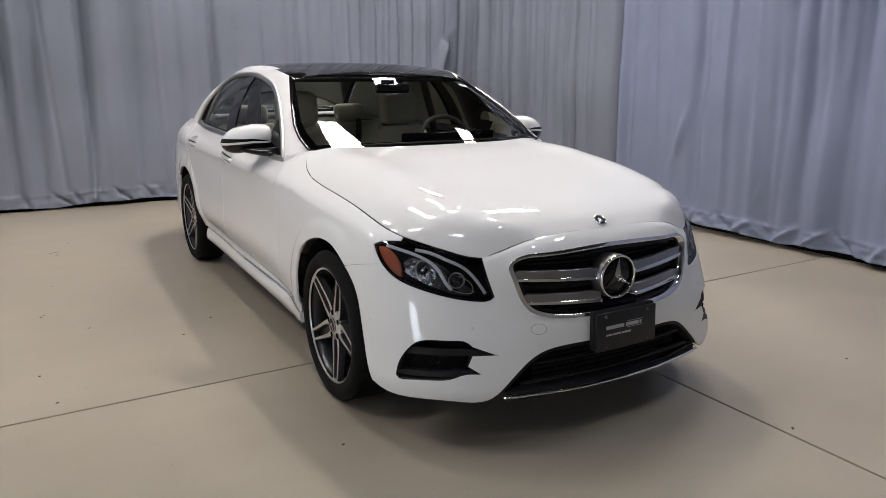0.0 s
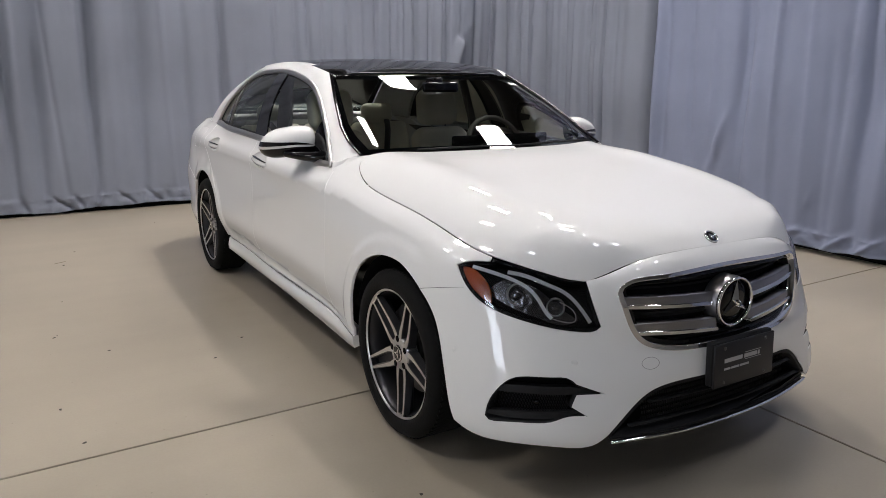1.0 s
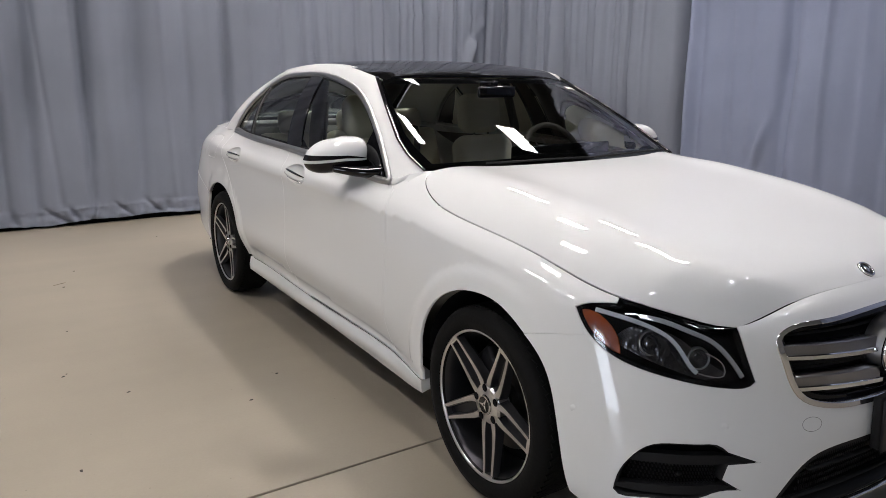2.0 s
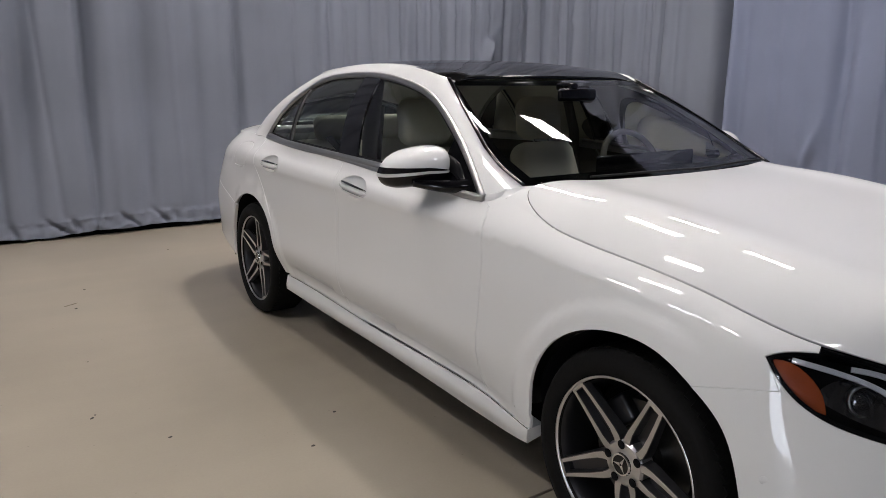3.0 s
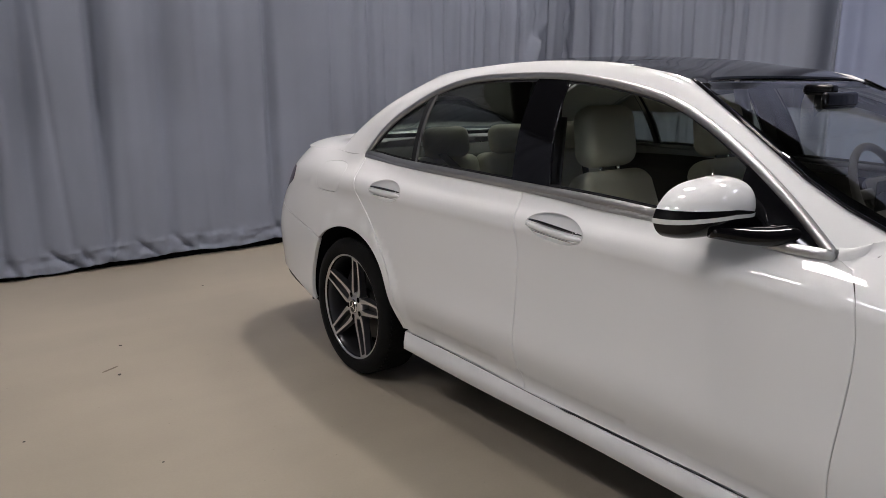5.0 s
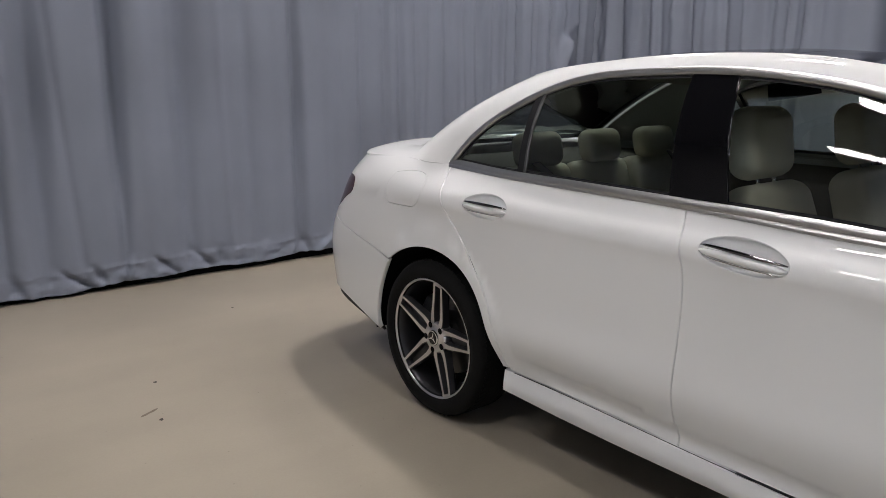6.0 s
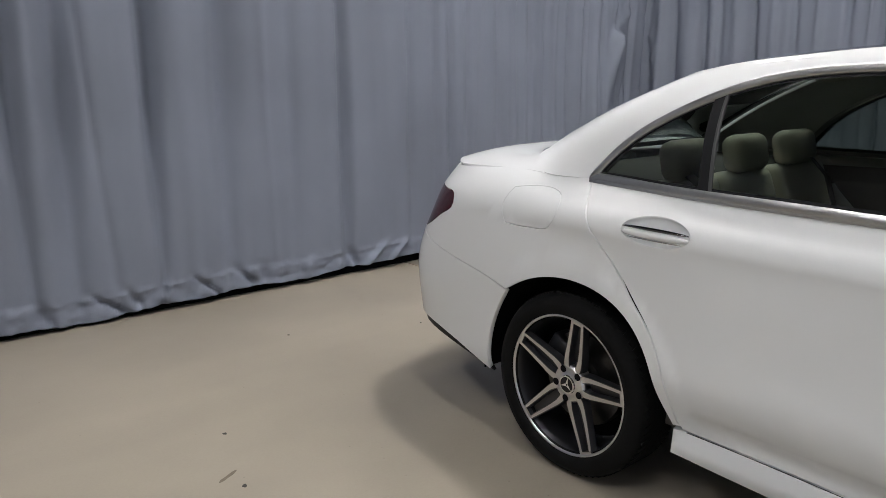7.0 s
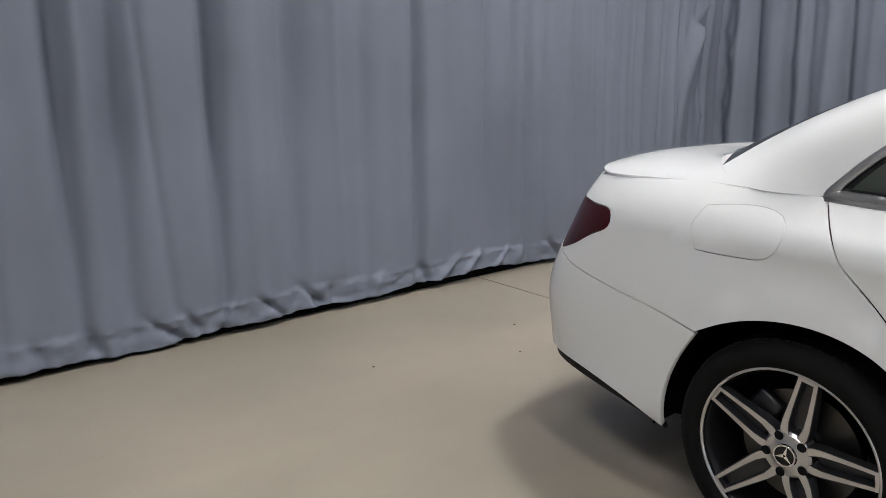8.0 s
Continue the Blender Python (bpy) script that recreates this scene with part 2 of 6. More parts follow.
def panel(name, shell, loops, mat, parent, side=-1, step=0.03, lip=0.012, lift=0.0, label="", blend=None):
    """A piece of a shell inside its loops, with rolled edges turned inwards. side -1 is the car's own left half flipped to its right."""
    sc = shell.scale
    loops = [np.array(lp) for lp in loops]
    loops = [lp if (area2(lp) > 0) == (i == 0) else lp[::-1] for i, lp in enumerate(loops)]
    flat = [lp * sc for lp in loops]
    lo, hi = flat[0].min(0), flat[0].max(0)
    gx, gy = np.meshgrid(np.arange(lo[0] + step / 2, hi[0], step), np.arange(lo[1] + step / 2, hi[1], step))
    g = np.stack([gx.ravel(), gy.ravel()], 1)
    rim = np.concatenate(flat)
    if len(g):
        g = g[inside(g, flat)]
    if len(g):
        near = np.array([((rim - p) ** 2).sum(1).min() for p in g])
        g = g[near > (0.4 * step) ** 2]
    pts = np.concatenate([rim, g]) if len(g) else rim
    edges, base = [], 0
    for lp in flat:
        edges += [(base + i, base + (i + 1) % len(lp)) for i in range(len(lp))]
        base += len(lp)
    vs, _, tris, *_ = delaunay_2d_cdt([Vector(p) for p in pts], edges, [], 0, 1e-7)
    vs = np.array([tuple(v) for v in vs])
    tris = np.array([t for t in tris if len(t) == 3])
    a, b, c = vs[tris[:, 0]], vs[tris[:, 1]], vs[tris[:, 2]]
    size = (b - a)[:, 0] * (c - a)[:, 1] - (b - a)[:, 1] * (c - a)[:, 0]
    mid = (a + b + c) / 3
    keep = sum(inside(mid + d, flat).astype(int) for d in ((1.3e-6, 2.1e-6), (-1.7e-6, 1.1e-6), (4e-7, -1.9e-6)))
    tris = tris[(keep >= 2) & (np.abs(size) > 1e-12)]
    p, n = shell.fold(vs[:, 0] / sc[0], vs[:, 1] / sc[1])
    n = blend(vs[:, 0] / sc[0], vs[:, 1] / sc[1], p, n) if blend else n
    p = p + n * lift
    geo = np.cross(p[tris[:, 1]] - p[tris[:, 0]], p[tris[:, 2]] - p[tris[:, 0]])
    bad = (geo * n[tris[:, 0]]).sum(1) < 0
    tris[bad] = tris[bad][:, ::-1]
    verts, norms, faces = [p], [n], [tuple(t) for t in tris]
    total = len(p)
    if lip:
        for lp in loops:
            q, m = shell.fold(lp[:, 0], lp[:, 1])
            m = blend(lp[:, 0], lp[:, 1], q, m) if blend else m
            q = q + m * lift
            t = np.roll(q, -1, 0) - np.roll(q, 1, 0)
            s = np.cross(t, m)
            s /= np.linalg.norm(s, axis=1)[:, None] + 1e-12
            k = len(lp)
            verts += [q, q + s * 0.0012 - m * 0.0014, q + s * 0.0012 - m * lip]
            norms += [m, (m + s) * 0.7071, s]
            for a in (0, k):
                for i in range(k):
                    j = (i + 1) % k
                    faces.append((total + a + i, total + a + k + i, total + a + k + j, total + a + j))
            total += 3 * k
    p, n = np.concatenate(verts), np.concatenate(norms)
    if side < 0:
        p, n = p * (-1, 1, 1), n * (-1, 1, 1)
        faces = [f[::-1] for f in faces]
    SKIN[name] = SKIN.get(name, []) + [(p, n, len(vs))]
    me = bpy.data.meshes.new(name)
    me.from_pydata(p.tolist(), [], faces)
    for f in me.polygons:
        f.use_smooth = True
    me.normals_split_custom_set_from_vertices(n.tolist())
    me.materials.append(mat)
    ob = new(name, me)
    ob.parent = parent
    return tagged(ob, label)


def offset_loop(lp, scale, d):
    """A loop moved inwards by d."""
    q = lp * scale
    if area2(q) < 0:
        q = q[::-1]
    t = np.roll(q, -1, 0) - np.roll(q, 1, 0)
    t /= np.linalg.norm(t, axis=1)[:, None] + 1e-12
    return (q + np.stack([-t[:, 1], t[:, 0]], 1) * d) / scale


# ---- the shape of the car body ----
def cardinal(knots):
    """Weights of a natural cubic spline through values at the knots."""
    kn = np.array(knots, float)
    n, h = len(kn), np.diff(kn)
    a, b = np.eye(n), np.zeros((n, n))
    for i in range(1, n - 1):
        a[i, i - 1:i + 2] = h[i - 1], 2 * (h[i - 1] + h[i]), h[i]
        b[i, i - 1:i + 2] = 6 / h[i - 1], -6 / h[i - 1] - 6 / h[i], 6 / h[i]
    m = np.linalg.solve(a, b)

    def weights(t):
        t = np.clip(np.atleast_1d(np.array(t, float)), kn[0], kn[-1])
        i = np.clip(np.searchsorted(kn, t, "right") - 1, 0, n - 2)
        d = h[i]
        p, q = (kn[i + 1] - t) / d, (t - kn[i]) / d
        w = ((p ** 3 - p) * d * d / 6)[:, None] * m[i] + ((q ** 3 - q) * d * d / 6)[:, None] * m[i + 1]
        k = np.arange(len(t))
        w[k, i] += p
        w[k, i + 1] += q
        return w
    return weights


def chords(pts):
    pts = np.array(pts, float)
    return np.concatenate([[0], np.cumsum(np.linalg.norm(np.diff(pts, axis=0), axis=1))])


def smooth(pts, step=0.02):
    """A smooth open curve through a few points, drawn in short steps."""
    pts = np.array(pts, float)
    if len(pts) < 3:
        n = max(2, int(chords(pts)[-1] / step) + 1)
        return pts[0] + np.linspace(0, 1, n)[:, None] * (pts[-1] - pts[0])
    k = chords(pts)
    return cardinal(k)(np.linspace(0, k[-1], max(6, int(k[-1] / step) + 1))) @ pts


class Shell:
    """A smooth surface through a grid of control points, rows x columns x 3, in u (columns) and v (rows)."""

    def __init__(self, grid, us=None, vs=None, mirror=(True, True), scale=(1.0, 0.1)):
        grid, self.scale = np.array(grid, float), np.array(scale)
        us = np.arange(grid.shape[1], dtype=float) if us is None else np.array(us, float)
        vs = np.arange(grid.shape[0], dtype=float) if vs is None else np.array(vs, float)
        self.u0, self.u1, self.v0, self.v1 = us[0], us[-1], vs[0], vs[-1]
        flip = np.array([-1, 1, 1])
        if mirror[0]:
            grid = np.concatenate([grid[:, 1:2] * flip, grid], axis=1)
            us = np.concatenate([[2 * us[0] - us[1]], us])
        if mirror[1]:
            grid = np.concatenate([grid, grid[:, -2:-1] * flip], axis=1)
            us = np.concatenate([us, [2 * us[-1] - us[-2]]])
        self.grid, self.wu, self.wv, self.dense, self.crease = grid, cardinal(us), cardinal(vs), None, None

    def fold(self, u, v):
        """Places and normals, where u may run past a mirrored end to the other side."""
        u, v = np.array(u, float), np.array(v, float)
        s = np.where((u < self.u0 - 1e-6) | (u > self.u1 + 1e-6), -1.0, 1.0)
        w = np.where(u < self.u0, 2 * self.u0 - u, np.where(u > self.u1, 2 * self.u1 - u, u))
        p, n = self.at(w, v), self.normals(w, v)
        p[:, 0] *= s
        n[:, 0] *= s
        return p, n

    def at(self, u, v):
        p = np.einsum("nr,rck,nc->nk", self.wv(v), self.grid, self.wu(u))
        return p if self.crease is None else self.crease(p)

    def slopes(self, u, v):
        e = 1e-3
        ua, ub = np.clip(u - e, self.u0, self.u1), np.clip(u + e, self.u0, self.u1)
        va, vb = np.clip(v - e, self.v0, self.v1), np.clip(v + e, self.v0, self.v1)
        du = (self.at(ub, v) - self.at(ua, v)) / (ub - ua)[:, None]
        dv = (self.at(u, vb) - self.at(u, va)) / (vb - va)[:, None]
        return du, dv

    def normals(self, u, v):
        du, dv = self.slopes(u, v)
        n = np.cross(du, dv)
        return n / np.linalg.norm(n, axis=1)[:, None]

    def find(self, axes, pts, within=None):
        """The (u, v) at which the surface shows the places pts on two axes (0 x, 1 y, 2 z)."""
        pts = np.array(pts, float)
        if self.dense is None:
            u, v = np.meshgrid(np.linspace(self.u0, self.u1, 260), np.linspace(self.v0, self.v1, 90))
            self.dense = u.ravel(), v.ravel(), self.at(u.ravel(), v.ravel())
        u, v, p = self.dense
        if within:
            ok = (u >= within[0]) & (u <= within[1])
            u, v, p = u[ok], v[ok], p[ok]
        i = ((p[None][:, :, axes] - pts[:, None]) ** 2).sum(2).argmin(1)
        u, v = u[i].copy(), v[i].copy()
        for _ in range(6):
            r = pts - self.at(u, v)[:, axes]
            du, dv = self.slopes(u, v)
            du, dv = du[:, axes], dv[:, axes]
            a, b, c = (du * du).sum(1) + 1e-9, (du * dv).sum(1), (dv * dv).sum(1) + 1e-9
            e, f = (du * r).sum(1), (dv * r).sum(1)
            det = a * c - b * b + 1e-12
            u = np.clip(u + np.clip((c * e - b * f) / det, -.3, .3), self.u0, self.u1)
            v = np.clip(v + np.clip((a * f - b * e) / det, -.3, .3), self.v0, self.v1)
        return np.stack([u, v], 1)


# plan of the body at its widest, from the nose along one side to the tail
PLAN = [(0, -.885), (.22, -.876), (.40, -.846), (.568, -.799), (.724, -.703), (.824, -.565), (.876, -.405), (.896, -.2), (.900, .1), (.902, .4), (.902, .68),
        (.902, 1.05), (.902, 1.75), (.901, 2.45), (.898, 2.94), (.884, 3.35), (.848, 3.68), (.788, 3.913), (.652, 4.041), (.40, 4.099), (0, 4.120)]
# upright profiles at some of those places: heights, and how far each lies inside the plan
PROFILES = {
    0: ((.19, .25, .36, .46, .54, .65, .745, .805, .832), (.03, .0, .0, .0, .012, .03, .054, .095, .128)),
    1: ((.19, .25, .36, .46, .54, .65, .744, .803, .829), (.03, .0, .002, .006, .022, .036, .056, .094, .126)),
    2: ((.19, .25, .36, .46, .54, .645, .735, .790, .806), (.03, .0, .008, .022, .040, .052, .064, .092, .118)),
    3: ((.19, .25, .36, .46, .54, .62, .685, .735, .757), (.03, .0, .016, .038, .062, .080, .094, .108, .122)),
    4: ((.19, .255, .36, .46, .545, .625, .695, .748, .774), (.03, .0, .012, .030, .054, .078, .098, .116, .140)),
    5: ((.19, .26, .36, .46, .55, .63, .702, .760, .801), (.03, .0, .006, .018, .035, .058, .080, .104, .130)),
    6: ((.19, .27, .37, .47, .57, .66, .738, .792, .830), (.02, .0, .0, .004, .016, .032, .049, .072, .116)),
    7: ((.19, .28, .38, .50, .61, .71, .790, .842, .874), (.02, .0, .0, .0, .003, .016, .038, .068, .110)),
    8: ((.19, .27, .36, .50, .63, .74, .826, .882, .915), (.03, .01, .0, .0, .0, .004, .018, .052, .103)),
    9: ((.19, .26, .345, .48, .63, .76, .856, .915, .953), (.05, .030, .018, .008, .003, .002, .014, .048, .105)),
    10: ((.19, .26, .340, .475, .62, .78, .895, .956, 1.012), (.072, .062, .048, .007, .004, .001, .012, .052, .122)),
    11: ((.19, .26, .345, .475, .62, .80, .925, .974, 1.020), (.078, .070, .057, .006, .004, .001, .004, .042, .080)),
    12: ((.19, .26, .345, .475, .62, .81, .940, .990, 1.043), (.078, .070, .057, .006, .005, .001, .004, .038, .070)),
    13: ((.19, .26, .345, .475, .62, .81, .945, .998, 1.057), (.076, .068, .054, .006, .005, .001, .006, .044, .082)),
    14: ((.20, .27, .345, .475, .62, .80, .945, 1.006, 1.068), (.045, .022, .012, .005, .0, .002, .010, .060, .132)),
    15: ((.24, .29, .37, .48, .62, .775, .918, 1.004, 1.075), (.04, .01, .0, .0, .0, .006, .025, .068, .142)),
    16: ((.27, .31, .40, .50, .62, .755, .88, .970, 1.052), (.05, .005, .0, .0, .0, .012, .033, .070, .155)),
    17: ((.27, .31, .40, .50, .61, .735, .86, .960, 1.045), (.07, .030, .014, .004, .0, .024, .072, .118, .188)),
    18: ((.27, .31, .40, .50, .61, .735, .86, .960, 1.048), (.08, .034, .016, .005, .0, .038, .097, .139, .189)),
    20: ((.27, .31, .40, .50, .61, .735, .86, .960, 1.062), (.085, .036, .018, .006, .0, .050, .110, .135, .155)),
}


def shoulder_line(p):
    """A pressed line along the flank below the door handles, under which the metal falls back, a second one above the sill, and raised lips round the wheel arches."""
    y = p[:, 1]
    high = np.interp(y, [-.4, 0, .5, 1.2, 2.5, 3.3, 3.8], [.800, .848, .893, .914, .922, .920, .900])
    fade = np.clip((y + .30) / .35, 0, 1) * np.clip((3.75 - y) / .5, 0, 1)
    below = np.clip(high - p[:, 2], 0, 1)
    push = .34 * below * np.exp(-below / .062)
    low = np.interp(y, [.4, .66, 1.2, 1.8, 2.45], [.338, .350, .372, .398, .416])
    under = np.clip(low - p[:, 2], 0, .09)
    push = push * fade + .46 * under * np.clip(1 - under / .085, 0, 1) * np.clip((y - .40) / .25, 0, 1) * np.clip((2.50 - y) / .15, 0, 1)
    for centre in (-.01, 2.925):
        ring = np.clip((.492 - np.hypot(y - centre, p[:, 2] - .335)) / .045, 0, 1)
        push = push - .009 * ring * ring * (3 - 2 * ring) * (p[:, 2] > .34) * np.clip((y + .26) / .12, 0, 1) * np.clip((3.26 - y) / .12, 0, 1)
    q = p.copy()
    q[:, 0] -= np.sign(q[:, 0]) * push
    return q


def body_shell():
    plan = np.array(PLAN)
    k = chords(plan)
    ends = np.concatenate([plan[1:2] * (-1, 1), plan, plan[-2:-1] * (-1, 1)])
    kk = np.concatenate([[-k[1]], k, [2 * k[-1] - k[-2]]])
    w = cardinal(kk)
    way = w(k + 1e-3) @ ends - w(k - 1e-3) @ ends
    way[-1] = way[-1] if abs(way[-1, 0]) > 1e-9 else (-1, 0)
    way /= np.linalg.norm(way, axis=1)[:, None]
    way[0], way[-1] = (1, 0), (-1, 0)
    inward = np.stack([-way[:, 1], way[:, 0]], 1)
    keys = sorted(PROFILES)
    mix = cardinal(k[keys])(k)
    z = mix @ np.array([PROFILES[i][0] for i in keys])
    d = mix @ np.array([PROFILES[i][1] for i in keys])
    grid = np.zeros((9, len(plan), 3))
    for r in range(9):
        grid[r, :, :2] = plan + inward * d[:, r:r + 1]
        grid[r, :, 2] = z[:, r]
    grid[:, 0, 0] = grid[:, -1, 0] = 0
    shell = Shell(grid, k)
    shell.crease = shoulder_line
    return shell


def cabin_shell():
    """Windscreen, pillars, side glass and rear window: foot and head of each upright, and the bulge between."""
    foot = [(0, .45, 1.010), (.35, .485, 1.015), (.60, .575, 1.030), (.712, .65, 1.045), (.785, .685, 1.010), (.822, .755, .993), (.832, 1.15, 1.023), (.832, 1.75, 1.044),
            (.822, 2.3, 1.054), (.793, 2.7, 1.060), (.742, 2.98, 1.064), (.69, 3.20, 1.085), (.60, 3.36, 1.110), (.35, 3.47, 1.128), (0, 3.52, 1.134)]
    head = [(0, 1.37, 1.426), (.30, 1.36, 1.423), (.48, 1.335, 1.413), (.545, 1.315, 1.402), (.578, 1.37, 1.424), (.590, 1.48, 1.446), (.590, 1.65, 1.466), (.588, 1.9, 1.478),
            (.582, 2.2, 1.474), (.574, 2.42, 1.460), (.560, 2.58, 1.446), (.535, 2.72, 1.424), (.47, 2.76, 1.424), (.30, 2.79, 1.435), (0, 2.80, 1.440)]
    out = [.012, .012, .012, .010, .014, .018, .028, .032, .032, .030, .028, .032, .026, .016, .014]
    a, b, o = np.array(foot), np.array(head), np.array(out)
    us = np.linspace(NOSE[10], NOSE[16], 400)
    rim = BODY.at(us, np.full(400, 8.0))
    for i in range(6, 12):
        a[i, 0], a[i, 2] = np.interp(a[i, 1], rim[:, 1], rim[:, 0]), np.interp(a[i, 1], rim[:, 1], rim[:, 2])
    d = np.gradient((a + b) / 2, axis=0)
    way = np.stack([d[:, 1], -d[:, 0]], 1) / np.hypot(d[:, 0], d[:, 1])[:, None]
    grid = []
    for f in (0, .33, .67, 1):
        row = a + f * (b - a)
        s = 4 * f * (1 - f) * o
        row[:, :2] += way * s[:, None]
        row[:, 2] += s * .6
        row[0, 0] = row[-1, 0] = 0
        grid.append(row)
    return Shell(grid, chords((a + b) / 2), scale=(1.0, .2)), chords((a + b) / 2)


BODY = body_shell()
NOSE = chords(PLAN)
CABIN, CABIN_U = cabin_shell()


POWER = 12.0


def hood_shell():
    """The bonnet: a crowned sheet that leaves the wings at their own slope."""
    first = BODY.find([0, 1, 2], [(.524, -.685, .752)])[0, 0]
    knots = [first, NOSE[4], NOSE[5], NOSE[6], NOSE[7], NOSE[8], NOSE[9], NOSE[10] - .025]
    mid = [(-.757, .83), (-.70, .872), (-.60, .908), (-.44, .944), (-.18, .986), (.10, 1.020), (.34, 1.044), (.54, 1.057)]
    us = np.concatenate([np.linspace(a, b, 3)[:2] for a, b in zip(knots, knots[1:])] + [knots[-1:]])
    mid = cardinal(knots)(us) @ np.array(mid)
    v8 = np.full(len(us), 8.0)
    edge = BODY.at(us, v8)
    du, dv = BODY.slopes(us, v8)
    fs = np.array([0, .15, .3, .45, .6, .7, .78, .85, .9, .94, .97, 1])
    grid = [BODY.at(fs * us[0], np.full(len(fs), 8.0))]
    for i in range(1, len(us)):
        e, (y, z) = edge[i], mid[i]
        steep = dv[i, 2] / max(.02, np.hypot(dv[i, 0], dv[i, 1]))
        power = np.clip(steep * e[0] / max(.02, z - e[2]), 8.0, POWER)
        dome = np.interp(i, [0, 2, 5, 8, 11, 14], [0, .016, .006, .010, .018, .008])
        grid.append([(e[0] * f, y + (e[1] - y) * f ** 2, z + (e[2] - z) * f ** power + dome * math.exp(-((f - .76) / .15) ** 2) * (1 - f ** 12)) for f in fs])
    grid = np.array(grid)
    return Shell(grid, fs, chords(grid[:, 5]), (True, False), (.7, 1.0))


def roof_shell():
    mid = [(1.37, 1.430), (1.62, 1.484), (1.90, 1.506), (2.18, 1.506), (2.48, 1.486), (2.80, 1.440)]
    us = CABIN_U
    side = np.array([us[3], us[6], us[7], us[8], us[9] + .08, us[12]])
    k = np.array([0, .2, .48, .76, 1.06, 1.4])
    vs = np.array([0, .07, .14, .2, .34, .48, .62, .76, .91, 1.06, 1.2, 1.31, 1.4])
    side, mid = np.interp(vs, k, side), cardinal(k)(vs) @ np.array(mid)
    edge = CABIN.at(side, np.full(len(vs), CABIN.v1))
    fs = np.array([0, .35, .7, .9, 1])
    grid = [[(e[0] * f, y + (e[1] - y) * f ** 2, z + (e[2] - z) * f ** 2.6) for f in fs] for e, (y, z) in zip(edge, mid)]
    grid[0] = CABIN.at(np.array([0, us[1], us[2], us[2] * .4 + us[3] * .6, us[3]]), np.full(5, CABIN.v1))
    grid[-1] = CABIN.at(np.array([us[14], us[13], us[12] + .12, us[12] + .05, us[12]]), np.full(5, CABIN.v1))
    return Shell(np.array(grid), fs, vs, (True, False), (.6, 1.0)), side, vs


def trunk_shell():
    us = [NOSE[14] + .22, NOSE[15], NOSE[16], NOSE[17] + .05]
    edge = BODY.at(np.array(us), np.full(4, 8.0))
    mid = [(3.50, 1.128), (3.62, 1.122), (3.79, 1.119), (3.955, 1.098)]
    fs = np.array([0, .35, .7, .9, 1])
    grid = [CABIN.at(np.array([CABIN_U[14], CABIN_U[13], CABIN_U[12] + .05, CABIN_U[11] + .06, CABIN_U[11] - .02]), np.zeros(5))]
    for e, (y, z), up in zip(edge[1:3], mid[1:3], (.0, .010)):
        grid.append([(e[0] * f, y + (e[1] - y) * f ** 2, z + (e[2] + up - z) * f ** 4) for f in fs])
    k = NOSE[20] - us[3]
    last = BODY.at(NOSE[20] - k * fs, np.full(5, 8.0))
    last[:, 2] += .032 - .018 * fs ** 3
    last[:, 1] -= .008
    grid.append(last)
    return Shell(np.array(grid), fs, [0, .15, .32, .5], (True, False), (.7, 1.0))


HOOD, TRUNK = hood_shell(), trunk_shell()
ROOF, ROOF_SIDE, ROOF_V = roof_shell()


